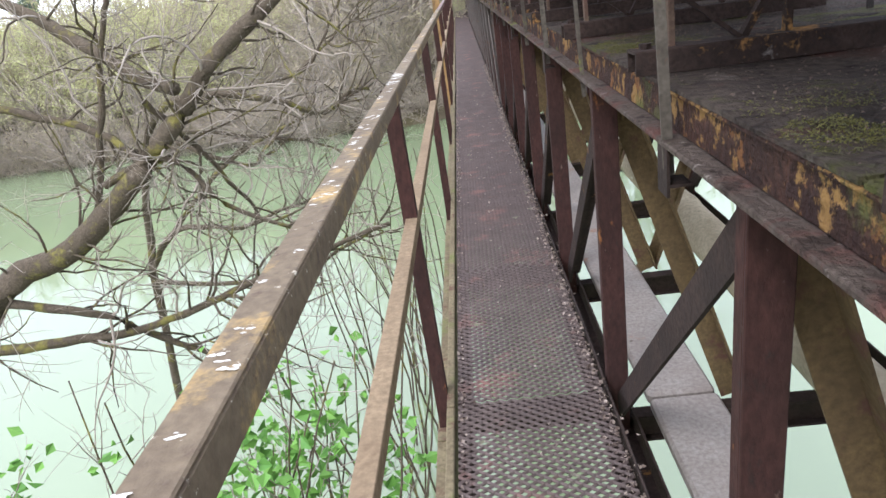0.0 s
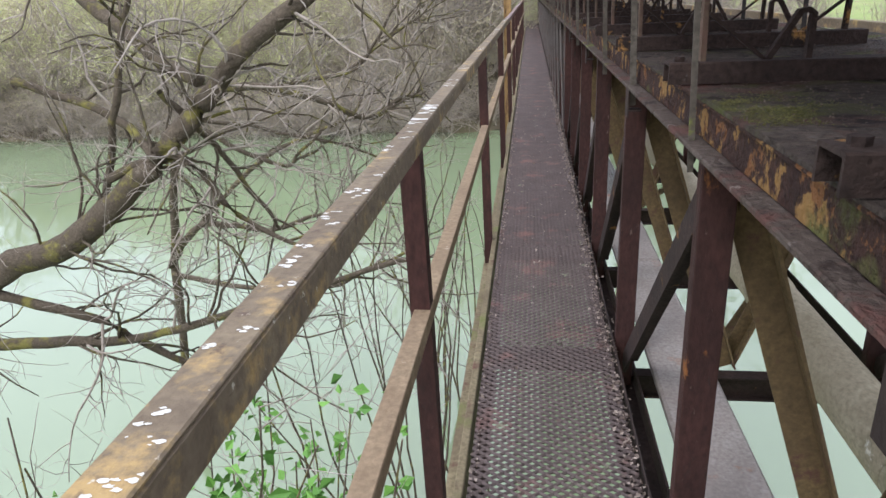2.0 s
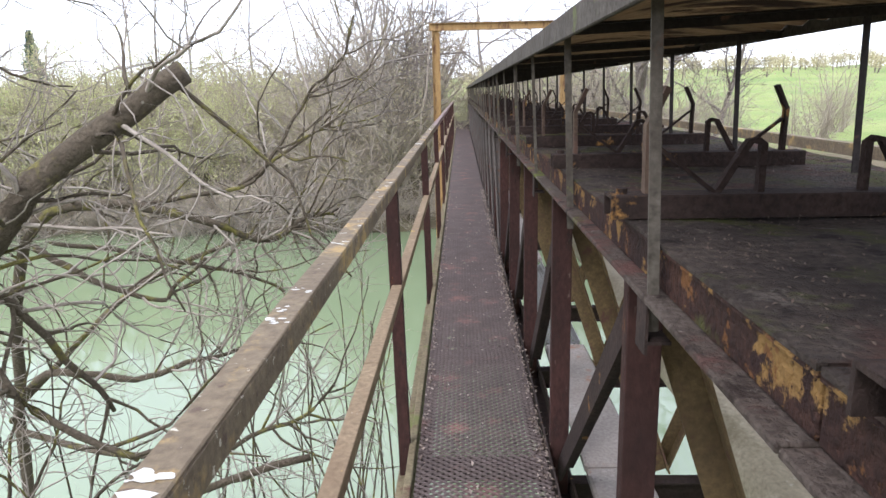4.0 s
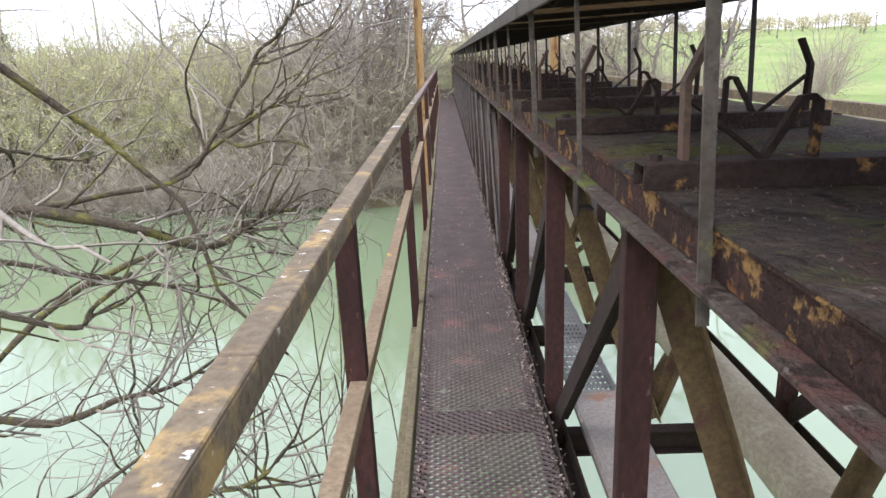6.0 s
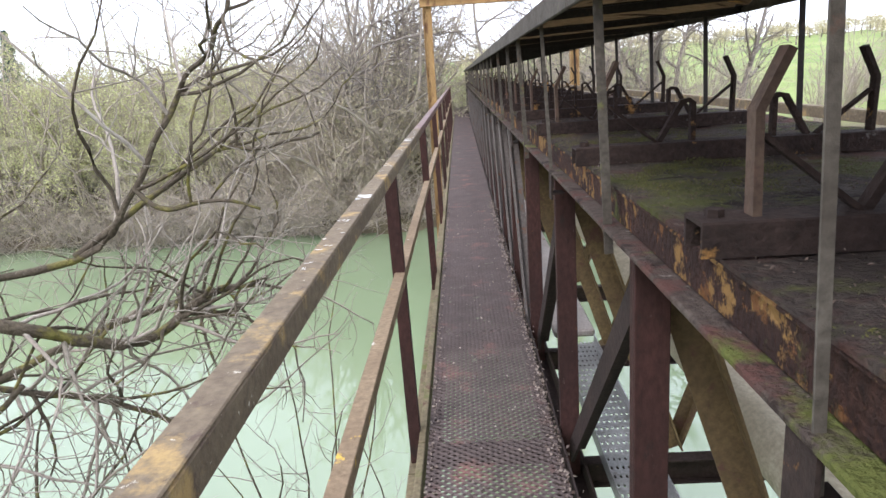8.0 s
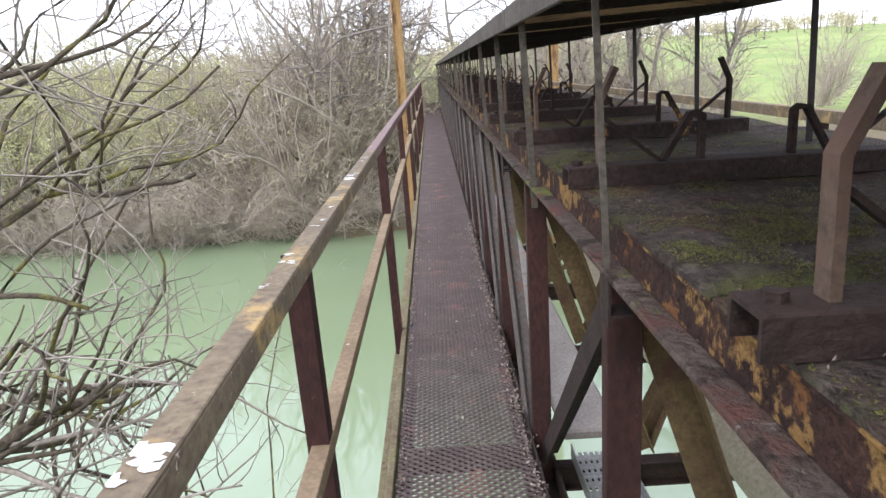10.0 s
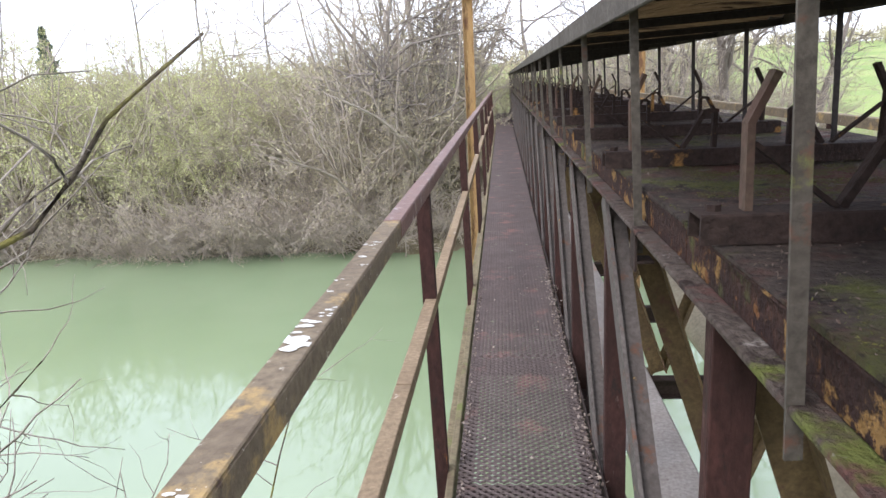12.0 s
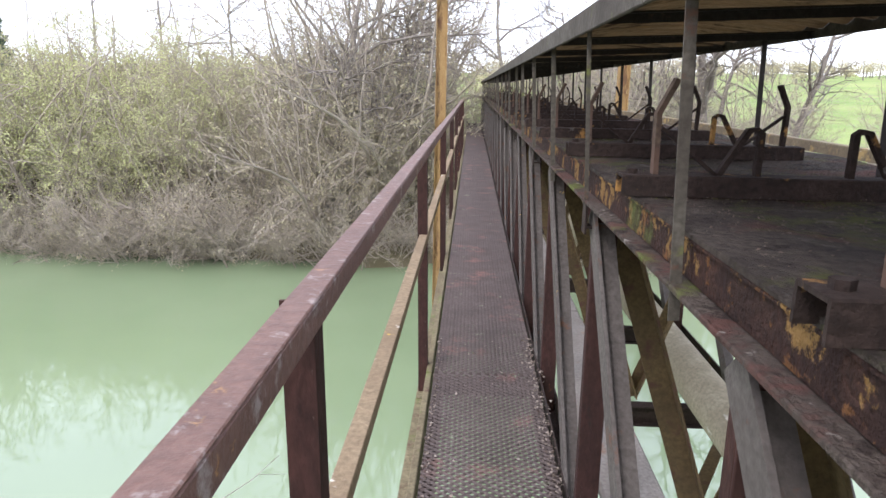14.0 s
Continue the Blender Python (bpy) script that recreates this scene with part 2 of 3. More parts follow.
def leaf_mesh(name, spots, material, size, rnd, long=1.8):
    vs, fs = [], []
    for p in spots:
        d = Vector((rnd.gauss(0, 1), rnd.gauss(0, 1), rnd.gauss(0, 0.7))).normalized()
        s = d.orthogonal().normalized()
        s.rotate(Matrix.Rotation(rnd.uniform(0, 6.28), 3, d))
        L = size * rnd.uniform(0.6, 1.3)
        i = len(vs)
        fold = d.cross(s) * L * 0.18
        vs += [p, p + d * L * 0.5 + s * L / long / 1.6 + fold, p + d * L, p + d * L * 0.5 - s * L / long / 1.6 + fold]
        fs += [(i, i + 1, i + 2), (i, i + 2, i + 3)]
    me = bpy.data.meshes.new(name)
    me.from_pydata(vs, [], fs)
    me.materials.append(material)
    return me


def wander(rnd, start, way, length, steps, r0, r1, crook=0.3, lift=0.0):
    """A crooked line of points with tapering radii."""
    pts, rad = [Vector(start)], [r0]
    d = Vector(way).normalized()
    for i in range(steps):
        d = (d + Vector((rnd.gauss(0, crook), rnd.gauss(0, crook), rnd.gauss(0, crook) + lift))).normalized()
        pts.append(pts[-1] + d * length / steps)
        rad.append(r0 + (r1 - r0) * (i + 1) / steps)
    return pts, rad


def sprout(rnd, line, count, length, radius, steps, crook, spread=1.0, lift=0.0, lo=0.2):
    """Side shoots along a line."""
    pts, rad = line
    out = []
    for _ in range(count):
        f = rnd.uniform(lo, 1.0) * (len(pts) - 1)
        i = min(int(f), len(pts) - 2)
        p = pts[i].lerp(pts[i + 1], f - i)
        t = (pts[i + 1] - pts[i]).normalized()
        o = Vector((rnd.gauss(0, 1), rnd.gauss(0, 1), rnd.gauss(0, 1)))
        d = t * rnd.uniform(0.3, 0.9) + (o - t * o.dot(t)).normalized() * spread
        r = min(radius, rad[i] * 0.7)
        out.append(wander(rnd, p, d, length * rnd.uniform(0.5, 1.2), steps, r, r * 0.3, crook, lift))
    return out


# ---------------------------------------------------------------- ground and river
WATER_Z = -4.0


def ground_height(x, y):
    """Bed under the river, steep far bank, meadow rising to low hills; a near bank behind the walk's start."""
    edge = 29.6 + 0.5 * math.sin(x * 0.35) + 0.3 * math.sin(x * 0.9 + 1)
    n = noise.noise(Vector((x * 0.15, y * 0.15, 3.0)))
    if y > edge:
        d = y - edge
        h = WATER_Z + min(d * 0.55, 2.2) + n * 0.5 * min(d / 3, 1)
        far = max(0.0, y - 60)
        rise = 0.04 + 0.012 * max(0.0, min(1.0, (x - 5) / 60))
        return h + min(far * rise, 9 + n * 3)
    if y < -4:
        return WATER_Z + min((-4 - y) * 0.6, 3.0)
    return -6.5


def build_ground():
    xs = sorted(set([-1500, -700, -400, -250] + [-180 + 6 * i for i in range(20)] + [-60 + 1.5 * i for i in range(80)] + [60 + 6 * i for i in range(21)] + [250, 400, 700, 1500]))
    ys = sorted(set([-1500, -500, -150, -60, -20, -9, -6, -4.5, -4, -3.9] + [28 + 0.35 * i for i in range(16)] + [34 + 1.2 * i for i in range(20)] + [60 + 8 * i for i in range(24)] + [280, 400, 700, 1500, 3000]))
    vs = [(x, y, ground_height(x, y)) for y in ys for x in xs]
    w = len(xs)
    fs = [(j * w + i, j * w + i + 1, (j + 1) * w + i + 1, (j + 1) * w + i) for j in range(len(ys) - 1) for i in range(w - 1)]
    me = bpy.data.meshes.new("ground")
    me.from_pydata(vs, [], fs)
    me.materials.append(GROUND)
    me.polygons.foreach_set("use_smooth", [True] * len(me.polygons))
    tagged(new("ground", me), "brown river bank rising to a green meadow", "ground", kind="structure")


build_ground()
bm = bmesh.new()
bmesh.ops.create_grid(bm, x_segments=4, y_segments=4, size=0.5, matrix=Matrix.Translation((0, 13, WATER_Z)) @ Matrix.Diagonal((600, 38, 1, 1)))
tagged(new("water", mesh_of(bm, "water", WATER)), "still murky pale green river water", "river", kind="structure")

# ---------------------------------------------------------------- walkway
Y0, Y1 = -2.55, 39.95
BAY = 1.25
walkway = thing("walkway", "narrow rusty expanded-metal footway beside the conveyor truss", "walkway", kind="structure", at=(0.036, 0, 0))


def grating_mesh():
    """Expanded metal: wavy strands, each turned against the next so that they close into diamonds."""
    x0, px, py, n = -0.068, 0.023, 0.0175, 24
    vs, fs = [], []
    rows = int(1.245 / py)
    for j in range(rows):
        y = 0.02 + j * py
        i0 = len(vs)
        for i in range(n + 1):
            s = 1 if (i + j) % 2 else -1
            yy = y + s * py * 0.42
            x = x0 + i * px
            for dy, dz in ((-0.0046, -0.0055), (0.0046, -0.001)):
                vs.append((x, yy + dy, dz))
                vs.append((x, yy + dy, dz - 0.003))
        for i in range(n):
            a, b2 = i0 + 4 * i, i0 + 4 * i + 4
            fs += [(a, b2, b2 + 2, a + 2), (a, a + 1, b2 + 1, b2), (a + 2, b2 + 2, b2 + 3, a + 3)]
    me = bpy.data.meshes.new("mesh_panel")
    me.from_pydata(vs, [], fs)
    me.materials.append(MESH)
    return me


gm = grating_mesh()
bm = bmesh.new()
box(bm, (-0.07, -0.05, -0.036), (0.495, 0.05, -0.03), 0.001)
box(bm, (-0.07, -0.05, -0.09), (0.495, -0.044, -0.036))
for x in (-0.07, 0.434):
    box(bm, (x, 0.05, -0.036), (x + 0.06, 1.2, -0.03))
cross_me = mesh_of(bm, "cross_bar", RUST_DARK)
k = 0
y = 2.45 - 4 * BAY
while y < 38:
    shared("mesh_panel", gm, walkway, 0, y + 0.02, 0)
    shared("cross_bar", cross_me, walkway, 0, y, 0)
    y += BAY
for x, top, nm in ((-0.094, 0.012, "left_stringer"), (0.501, 0.012, "right_stringer")):
    s = -1 if x < 0 else 1
    yy = Y0
    while yy < 38.5:
        bm = bmesh.new()
        w0 = 0.03 if x < 0 else 0.008
        box(bm, (x - w0 / 2, yy, -0.14), (x + w0 / 2, yy + 4.99, top), 0.004)
        if x < 0:
            box(bm, (x - 0.07, yy, -0.15), (x + 0.014, yy + 4.99, -0.142))
        part(nm, bm, STRINGER if x < 0 else RUST_DARK, walkway)
        yy += 5.0
rnd = random.Random(5)
spots = [Vector((0.512 + rnd.gauss(0, 0.018) - (0.02 if rnd.random() < 0.2 else 0), rnd.uniform(-1, 13), rnd.uniform(-0.004, 0.008))) for _ in range(2600)]
spots += [Vector((-0.024 + abs(rnd.gauss(0, 0.012)), rnd.uniform(-1, 13), rnd.uniform(-0.004, 0.006))) for _ in range(900)]
spots += [Vector((rnd.uniform(-0.01, 0.5), rnd.uniform(-1, 13), 0.002)) for _ in range(420)]
tagged(new("leaf_crumbs", leaf_mesh("leaf_crumbs", spots, LEAF_DEAD, 0.018, rnd)), "crumbled dead leaves caught along the grating edge", "leaf litter", kind="stuff")

# ---------------------------------------------------------------- handrail on the river side
handrail = thing("handrail", "weathered steel angle handrail with a lower rail on the river side", "railing", at=(0.072, 0, 0))
RAIL_END = 30.0
segs = [(-2.6, 4.2, RAIL_BROWN), (4.2, 9.3, RAIL_BROWN), (9.3, 15.0, RAIL_RED), (15.0, 20.0, RAIL_RED), (20.0, 25.0, RAIL_RED), (25.0, RAIL_END, RAIL_BROWN)]
for a, b_, m in segs:
    bm = bmesh.new()
    box(bm, (-0.198, a, 1.196), (-0.152, b_ - 0.004, 1.202), 0.002)
    box(bm, (-0.158, a, 1.152), (-0.152, b_ - 0.004, 1.1955), 0.002)
    part("top_rail", bm, m, handrail)
    bm = bmesh.new()
    box(bm, (-0.195, a, 0.743), (-0.152, b_ - 0.004, 0.748), 0.0015)
    box(bm, (-0.157, a, 0.705), (-0.152, b_ - 0.004, 0.7425), 0.0015)
    part("lower_rail", bm, MIDRAIL, handrail)
bm = bmesh.new()
bar(bm, (-0.186, 0.0, 1.195), (-0.166, 0.0, -0.14), 0.05, 0.006)
bar(bm, (-0.164, 0.028, 1.195), (-0.144, 0.028, -0.14), 0.006, 0.05)
post_me = mesh_of(bm, "post", RUST_RED)
y = -2.5
while y < RAIL_END:
    shared("post", post_me, handrail, 0, y + 0.03, 0)
    y += 2.5
# lichen on the rail
rnd = random.Random(8)
bm = bmesh.new()
for cy, n, s in ((0.95, 12, 0.007), (1.25, 14, 0.008), (1.65, 16, 0.008), (2.05, 16, 0.009), (2.4, 12, 0.009), (2.64, 6, 0.022), (2.8, 8, 0.026), (3.3, 9, 0.011), (3.9, 9, 0.009), (4.82, 4, 0.016), (4.5, 9, 0.006), (6.46, 4, 0.012), (6.76, 8, 0.026), (6.2, 9, 0.007), (8.48, 7, 0.026), (8.6, 5, 0.014), (8.75, 9, 0.011), (9.0, 6, 0.008), (7.4, 9, 0.01), (7.8, 9, 0.009), (0.6, 16, 0.008)):
    for _ in range((n + 1) // 2):
        px_, py_ = rnd.uniform(-0.194, -0.158), cy + rnd.gauss(0, 0.12 if n > 8 else 0.035)
        for _ in range(4):
            q = s * rnd.uniform(0.12, 0.5)
            ox, oy = px_ + rnd.gauss(0, s * 0.6), py_ + rnd.gauss(0, s * 0.5)
            ang = [i * math.pi / 5 for i in range(10)]
            pts = [bm.verts.new((max(-0.196, min(-0.154, ox + q * 1.6 * math.cos(a) * rnd.uniform(0.5, 1.3))), oy + q * 0.8 * math.sin(a) * rnd.uniform(0.5, 1.3), 1.2024 + 0.000004 * len(bm.faces))) for a in ang]
            bm.faces.new(pts)
part("lichen_patch", bm, LICHEN, handrail, "white lichen and droppings on the rail")["kind"] = "stuff"

# ---------------------------------------------------------------- conveyor truss
truss = thing("conveyor_truss", "rusted steel lattice truss carrying the old conveyor deck", "truss", kind="structure")
XL, XR = 0.592, 1.66
for a in range(-3, 39, 6):
    b_ = a + 6 - 0.006
    bm = bmesh.new()
    box(bm, (0.55, a, 1.155), (0.56, b_, 1.228), 0.002)
    box(bm, (0.543, a, 1.228), (0.62, b_, 1.235), 0.002)
    part("chord_web", bm, CHORD, truss)
    bm = bmesh.new()
    box(bm, (0.508, a, 1.14), (0.69, b_, 1.153), 0.003)
    part("chord_flange", bm, LEDGE, truss)
    bm = bmesh.new()
    box(bm, (XR - 0.08, a, 1.14), (XR + 0.08, b_, 1.153), 0.003)
    box(bm, (XR + 0.0, a, 1.155), (XR + 0.01, b_, 1.235), 0.002)
    part("far_chord", bm, CHORD, truss)
    for x in (XL, XR):
        bm = bmesh.new()
        box(bm, (x - 0.01, a, -0.26), (x + 0.06, b_, -0.24))
        box(bm, (x + 0.05, a, -0.24), (x + 0.06, b_, -0.16))
        part("bottom_chord", bm, RUST_DARK, truss)


def post_mesh():
    bm = bmesh.new()
    box(bm, (-0.045, -0.055, -0.24), (0.035, -0.047, 1.139), 0.002)
    box(bm, (-0.045, -0.047, -0.24), (-0.037, -0.008, 1.139), 0.002)
    for w in bm.verts:
        w.co.x += 0.004 - 0.008 * (w.co.z + 0.24) / 1.41
    return mesh_of(bm, "truss_post", RUST_RED)


def gusset_mesh():
    bm = bmesh.new()
    box(bm, (0.0, 0.0, 0.98), (0.008, 0.2, 1.139), 0.001)
    return mesh_of(bm, "gusset_plate", BRACE_TAN)


pm, gmx = post_mesh(), gusset_mesh()
bm = bmesh.new()
angle(bm, (0.03, 0.075, 1.12), (0.46, 0.075, -0.17), 0.085, 0.05, 0.008, (1, 0, 0))
trans_me = mesh_of(bm, "cross_brace", BRACE_TAN)
bm = bmesh.new()
angle(bm, (0.92, 0.13, 1.1), (0.48, 0.13, -0.17), 0.06, 0.05, 0.007, (1, 0, 0))
trans2_me = mesh_of(bm, "counter_brace", BRACE_TAN)
bm = bmesh.new()
box(bm, (0.0, 0.0, -0.2), (1.2, 0.07, -0.19), 0.002)
box(bm, (0.0, 0.03, -0.3), (1.2, 0.038, -0.2), 0.002)
box(bm, (0.0, 0.0, -0.31), (1.2, 0.07, -0.3), 0.002)
floor_me = mesh_of(bm, "floor_beam", RUST_DARK)
bm = bmesh.new()
bar(bm, (0.02, 0.0, 1.1), (0.02, BAY - 0.06, -0.12), 0.012, 0.085)
bar(bm, (0.055, 0.03, 1.1), (0.055, BAY - 0.03, -0.12), 0.06, 0.008)
diag_me = mesh_of(bm, "diagonal", RUST_DARK)
bm = bmesh.new()
bar(bm, (-0.01, BAY - 0.02, 1.11), (-0.01, 0.05, -0.12), 0.012, 0.085)
bar(bm, (0.025, BAY - 0.02, 1.11), (0.025, 0.08, -0.12), 0.06, 0.008)
diag_back_me = mesh_of(bm, "diagonal", BRACE_GREY)
bm = bmesh.new()
bar(bm, (0.35, 0.1, -0.27), (1.0, BAY, -0.27), 0.06, 0.008)
lat_me = mesh_of(bm, "lateral_brace", BRACE_TAN)
for i in range(-2, 31):
    y = 1.285 + BAY * i
    shared("truss_post", pm, truss, XL, y + 0.05, 0)
    shared("truss_post", pm, truss, XR, y + 0.05, 0)
    shared("gusset_plate", gmx, truss, XL + 0.06, y + 0.06, 0)
    shared("cross_brace", trans_me, truss, XL, y, 0)
    shared("counter_brace", trans2_me, truss, XL, y, 0)
    shared("floor_beam", floor_me, truss, XL - 0.05, y, 0)
    if y < 8.5:
        shared("diagonal", diag_me, truss, XL - 0.02, y + 0.05, 0)
        shared("diagonal", diag_me, truss, XR - 0.02, y + 0.05, 0)
    else:
        shared("diagonal", diag_back_me, truss, XL - 0.04, y + 0.05, 0)
        shared("diagonal", diag_back_me, truss, XR - 0.04, y + 0.05, 0)
    if i % 2 == 0:
        shared("lateral_brace", lat_me, truss, XL, y, 0)

# ---------------------------------------------------------------- deck plates
deck = thing("conveyor_deck", "dirt and moss covered steel deck plates of the disused conveyor", "deck", kind="structure", at=(0.018, 0, -0.027))
y = -3.0
rnd = random.Random(3)
while y < 38:
    bm = bmesh.new()
    nx, ny = 14, 14
    grid = []
    for j in range(ny + 1):
        row = []
        for i in range(nx + 1):
            x, yy = 0.524 + (1.64 - 0.524) * i / nx, y + 1.99 * j / ny
            h = 1.272 + 0.012 * noise.noise(Vector((x * 4, yy * 4, 0))) + 0.006 * noise.noise(Vector((x * 13, yy * 13, 5)))
            row.append(bm.verts.new((x, yy, h)))
        grid.append(row)
    for j in range(ny):
        for i in range(nx):
            bm.faces.new((grid[j][i], grid[j][i + 1], grid[j + 1][i + 1], grid[j + 1][i]))
    e = bmesh.ops.extrude_face_region(bm, geom=bm.faces[:])
    for g in e["geom"]:
        if isinstance(g, bmesh.types.BMVert):
            g.co.z = 1.264
    bmesh.ops.recalc_face_normals(bm, faces=bm.faces[:])
    part("deck_plate", bm, DECK, deck, smooth=False)
    y += 2.0
# moss tufts and loose dirt
rnd = random.Random(11)
spots = []
for cx, cy, n, s in ((0.68, 8.0, 1500, 0.16), (0.75, 6.6, 1000, 0.16), (0.9, 7.3, 700, 0.15), (0.65, 7.2, 600, 0.1), (0.62, 5.0, 500, 0.07), (0.8, 5.3, 500, 0.12), (0.62, 2.4, 400, 0.08), (0.95, 9.6, 600, 0.16), (1.0, 11.0, 500, 0.16), (0.66, 9.2, 300, 0.08), (0.7, 1.2, 400, 0.1)):
    for _ in range(n * 16):
        x, yy = cx + rnd.gauss(0, s), cy + rnd.gauss(0, s * 1.1)
        if 0.55 < x < 1.6 and noise.noise(Vector((x * 9, yy * 9, 2))) > -0.05:
            spots.append(Vector((x, yy, 1.243 + 0.012 * max(0.0, noise.noise(Vector((x * 16, yy * 16, 4)))) + rnd.uniform(0, 0.006))))
tagged(new("moss", leaf_mesh("moss", spots, MOSS, 0.0055, rnd, 3.0)), "patches of yellow-green moss on the deck", "moss", kind="stuff")
spots = [Vector((rnd.uniform(0.56, 1.6), rnd.uniform(-1, 16), 1.245 + rnd.uniform(0, 0.01))) for _ in range(16000)]
tagged(new("deck_litter", leaf_mesh("deck_litter", spots, LITTER, 0.007, rnd, 2.6)), "dead leaf crumbs and twigs strewn on the deck", "leaf litter", kind="stuff")


# ---------------------------------------------------------------- idler frames
def strip(bm, line, thick, wide):
    """A flat steel strip bent along a line in the x-z plane, wide along y."""
    n = len(line)
    rings = []
    for i, (x, z) in enumerate(line):
        (xa, za), (xb, zb) = line[max(i - 1, 0)], line[min(i + 1, n - 1)]
        k = math.hypot(xb - xa, zb - za)
        ox, oz = -(zb - za) / k * thick / 2, (xb - xa) / k * thick / 2
        rings.append([bm.verts.new((x + u * ox, v * wide / 2, z + u * oz)) for u, v in ((-1, -1), (1, -1), (1, 1), (-1, 1))])
    for a, b_ in zip(rings, rings[1:]):
        for k in range(4):
            bm.faces.new((a[k], a[(k + 1) % 4], b_[(k + 1) % 4], b_[k]))
    bm.faces.new(rings[0])
    bm.faces.new(rings[-1])
    bmesh.ops.recalc_face_normals(bm, faces=bm.faces[:])


def idler_frame():
    t = thing("idler_frame", "rusty conveyor idler frame with empty roller brackets", "idler frame", "idler frames along the deck")
    bm = bmesh.new()
    prof = [(-0.04, 0), (-0.033, 0), (-0.033, 0.045), (0.033, 0.045), (0.033, 0), (0.04, 0), (0.04, 0.049), (0.037, 0.052), (-0.037, 0.052), (-0.04, 0.049)]
    ends = [[bm.verts.new((x, a, b_)) for a, b_ in prof] for x in (0, 0.9)]
    for k in range(len(prof)):
        k2 = (k + 1) % len(prof)
        bm.faces.new((ends[0][k], ends[0][k2], ends[1][k2], ends[1][k]))
    bm.faces.new(ends[0])
    bm.faces.new(ends[1])
    bmesh.ops.recalc_face_normals(bm, faces=bm.faces[:])
    part("channel", bm, IDLER, t)
    bm = bmesh.new()
    bmesh.ops.create_cone(bm, cap_ends=True, segments=6, radius1=0.014, radius2=0.014, depth=0.012, matrix=Matrix.Translation((0.03, 0, 0.058)))
    part("bolt", bm, IDLER, t)
    for x, s, m in ((0.085, 1, IDLER_TAN), (0.83, -1, IDLER)):
        bm = bmesh.new()
        strip(bm, [(x, 0.0515), (x - s * 0.003, 0.2), (x + s * 0.036, 0.282)], 0.013, 0.03)
        part("outer_bracket", bm, m, t)
        bm = bmesh.new()
        strip(bm, [(x + s * 0.008, 0.165), (x + s * 0.15, 0.0515)], 0.008, 0.02)
        part("stay", bm, IDLER, t)
    for x, s in ((0.335, -1), (0.56, 1)):
        bm = bmesh.new()
        strip(bm, [(x, 0.0515), (x, 0.158), (x + s * 0.012, 0.165), (x + s * 0.03, 0.163), (x + s * 0.095, 0.0515)], 0.014, 0.022)
        part("inner_bracket", bm, IDLER, t)
    return t


first = idler_frame()
first.matrix_basis = pose(0.508, 2.845 - 0.995 * 5, 1.248)
rnd = random.Random(21)
for i in range(-4, 34):
    copy_thing(first, pose(0.508 + rnd.uniform(-0.006, 0.006), 2.845 + 0.995 * i, 1.248, 0, 0, rnd.uniform(-0.8, 0.8)))

# ---------------------------------------------------------------- canopy over the belt
canopy = thing("conveyor_canopy", "low rust-stained sheet metal canopy on slim steel posts", "canopy")
ZE = 1.71


def roof_panel(y0, length):
    bm = bmesh.new()
    nx, ny = 12, 66
    grid = []
    for j in range(ny + 1):
        row = []
        yy = y0 + length * j / ny
        for i in range(nx + 1):
            f = i / nx
            x = 0.475 + 1.0 * f
            z = ZE + 0.05 * f + 0.06 * math.sin(math.pi * f) + 0.013 * math.sin(yy * 2 * math.pi / 0.1755 + 0.5 * math.sin(x * 4)) + 0.008 * noise.noise(Vector((x * 3, yy * 2, 1)))
            row.append(bm.verts.new((x, yy, z)))
        grid.append(row)
    for j in range(ny):
        for i in range(nx):
            bm.faces.new((grid[j][i], grid[j][i + 1], grid[j + 1][i + 1], grid[j + 1][i]))
    bmesh.ops.solidify(bm, geom=bm.faces[:], thickness=0.004)
    bmesh.ops.recalc_face_normals(bm, faces=bm.faces[:])
    part("roof_sheet", bm, ROOF, canopy, smooth=False)
    for k in range(2):
        bm = bmesh.new()
        yr = y0 + 0.48 + 0.965 * k
        angle(bm, (0.477, yr, ZE - 0.012), (1.474, yr, ZE + 0.03), 0.03, 0.024, 0.005, (0, 1, 0), -1)
        part("purlin", bm, POST_DARK, canopy)
    for x, up in ((0.46, 0.0), (1.476, 0.05)):
        bm = bmesh.new()
        box(bm, (x, y0, ZE + up - 0.045), (x + 0.014, y0 + length - 0.005, ZE + up + 0.025), 0.003)
        part("edge_strip", bm, ROOF_TOP, canopy)


y = -3.0
while y < 36:
    roof_panel(y, 1.93)
    y += 1.93
bm = bmesh.new()
angle(bm, (0.0, 0, 1.08), (-0.028, 0, 1.72), 0.021, 0.02, 0.005, (1, 0, 0))
near_me = mesh_of(bm, "roof_post", POST_GREY)
bm = bmesh.new()
angle(bm, (0.0, 0, 1.153), (-0.02, 0, 1.74), 0.021, 0.02, 0.005, (1, 0, 0))
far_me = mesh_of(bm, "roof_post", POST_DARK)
bm = bmesh.new()
angle(bm, (0.0, 0, 1.08), (-0.028, 0, 1.72), 0.013, 0.01, 0.004, (1, 0, 0))
slim_me = mesh_of(bm, "roof_post", POST_GREY)
bm = bmesh.new()
box(bm, (0.0, -0.03, 1.04), (0.006, 0.035, 1.139))
box(bm, (0.006, -0.03, 1.06), (0.05, 0.035, 1.066))
foot_me = mesh_of(bm, "post_foot", RUST_DARK)
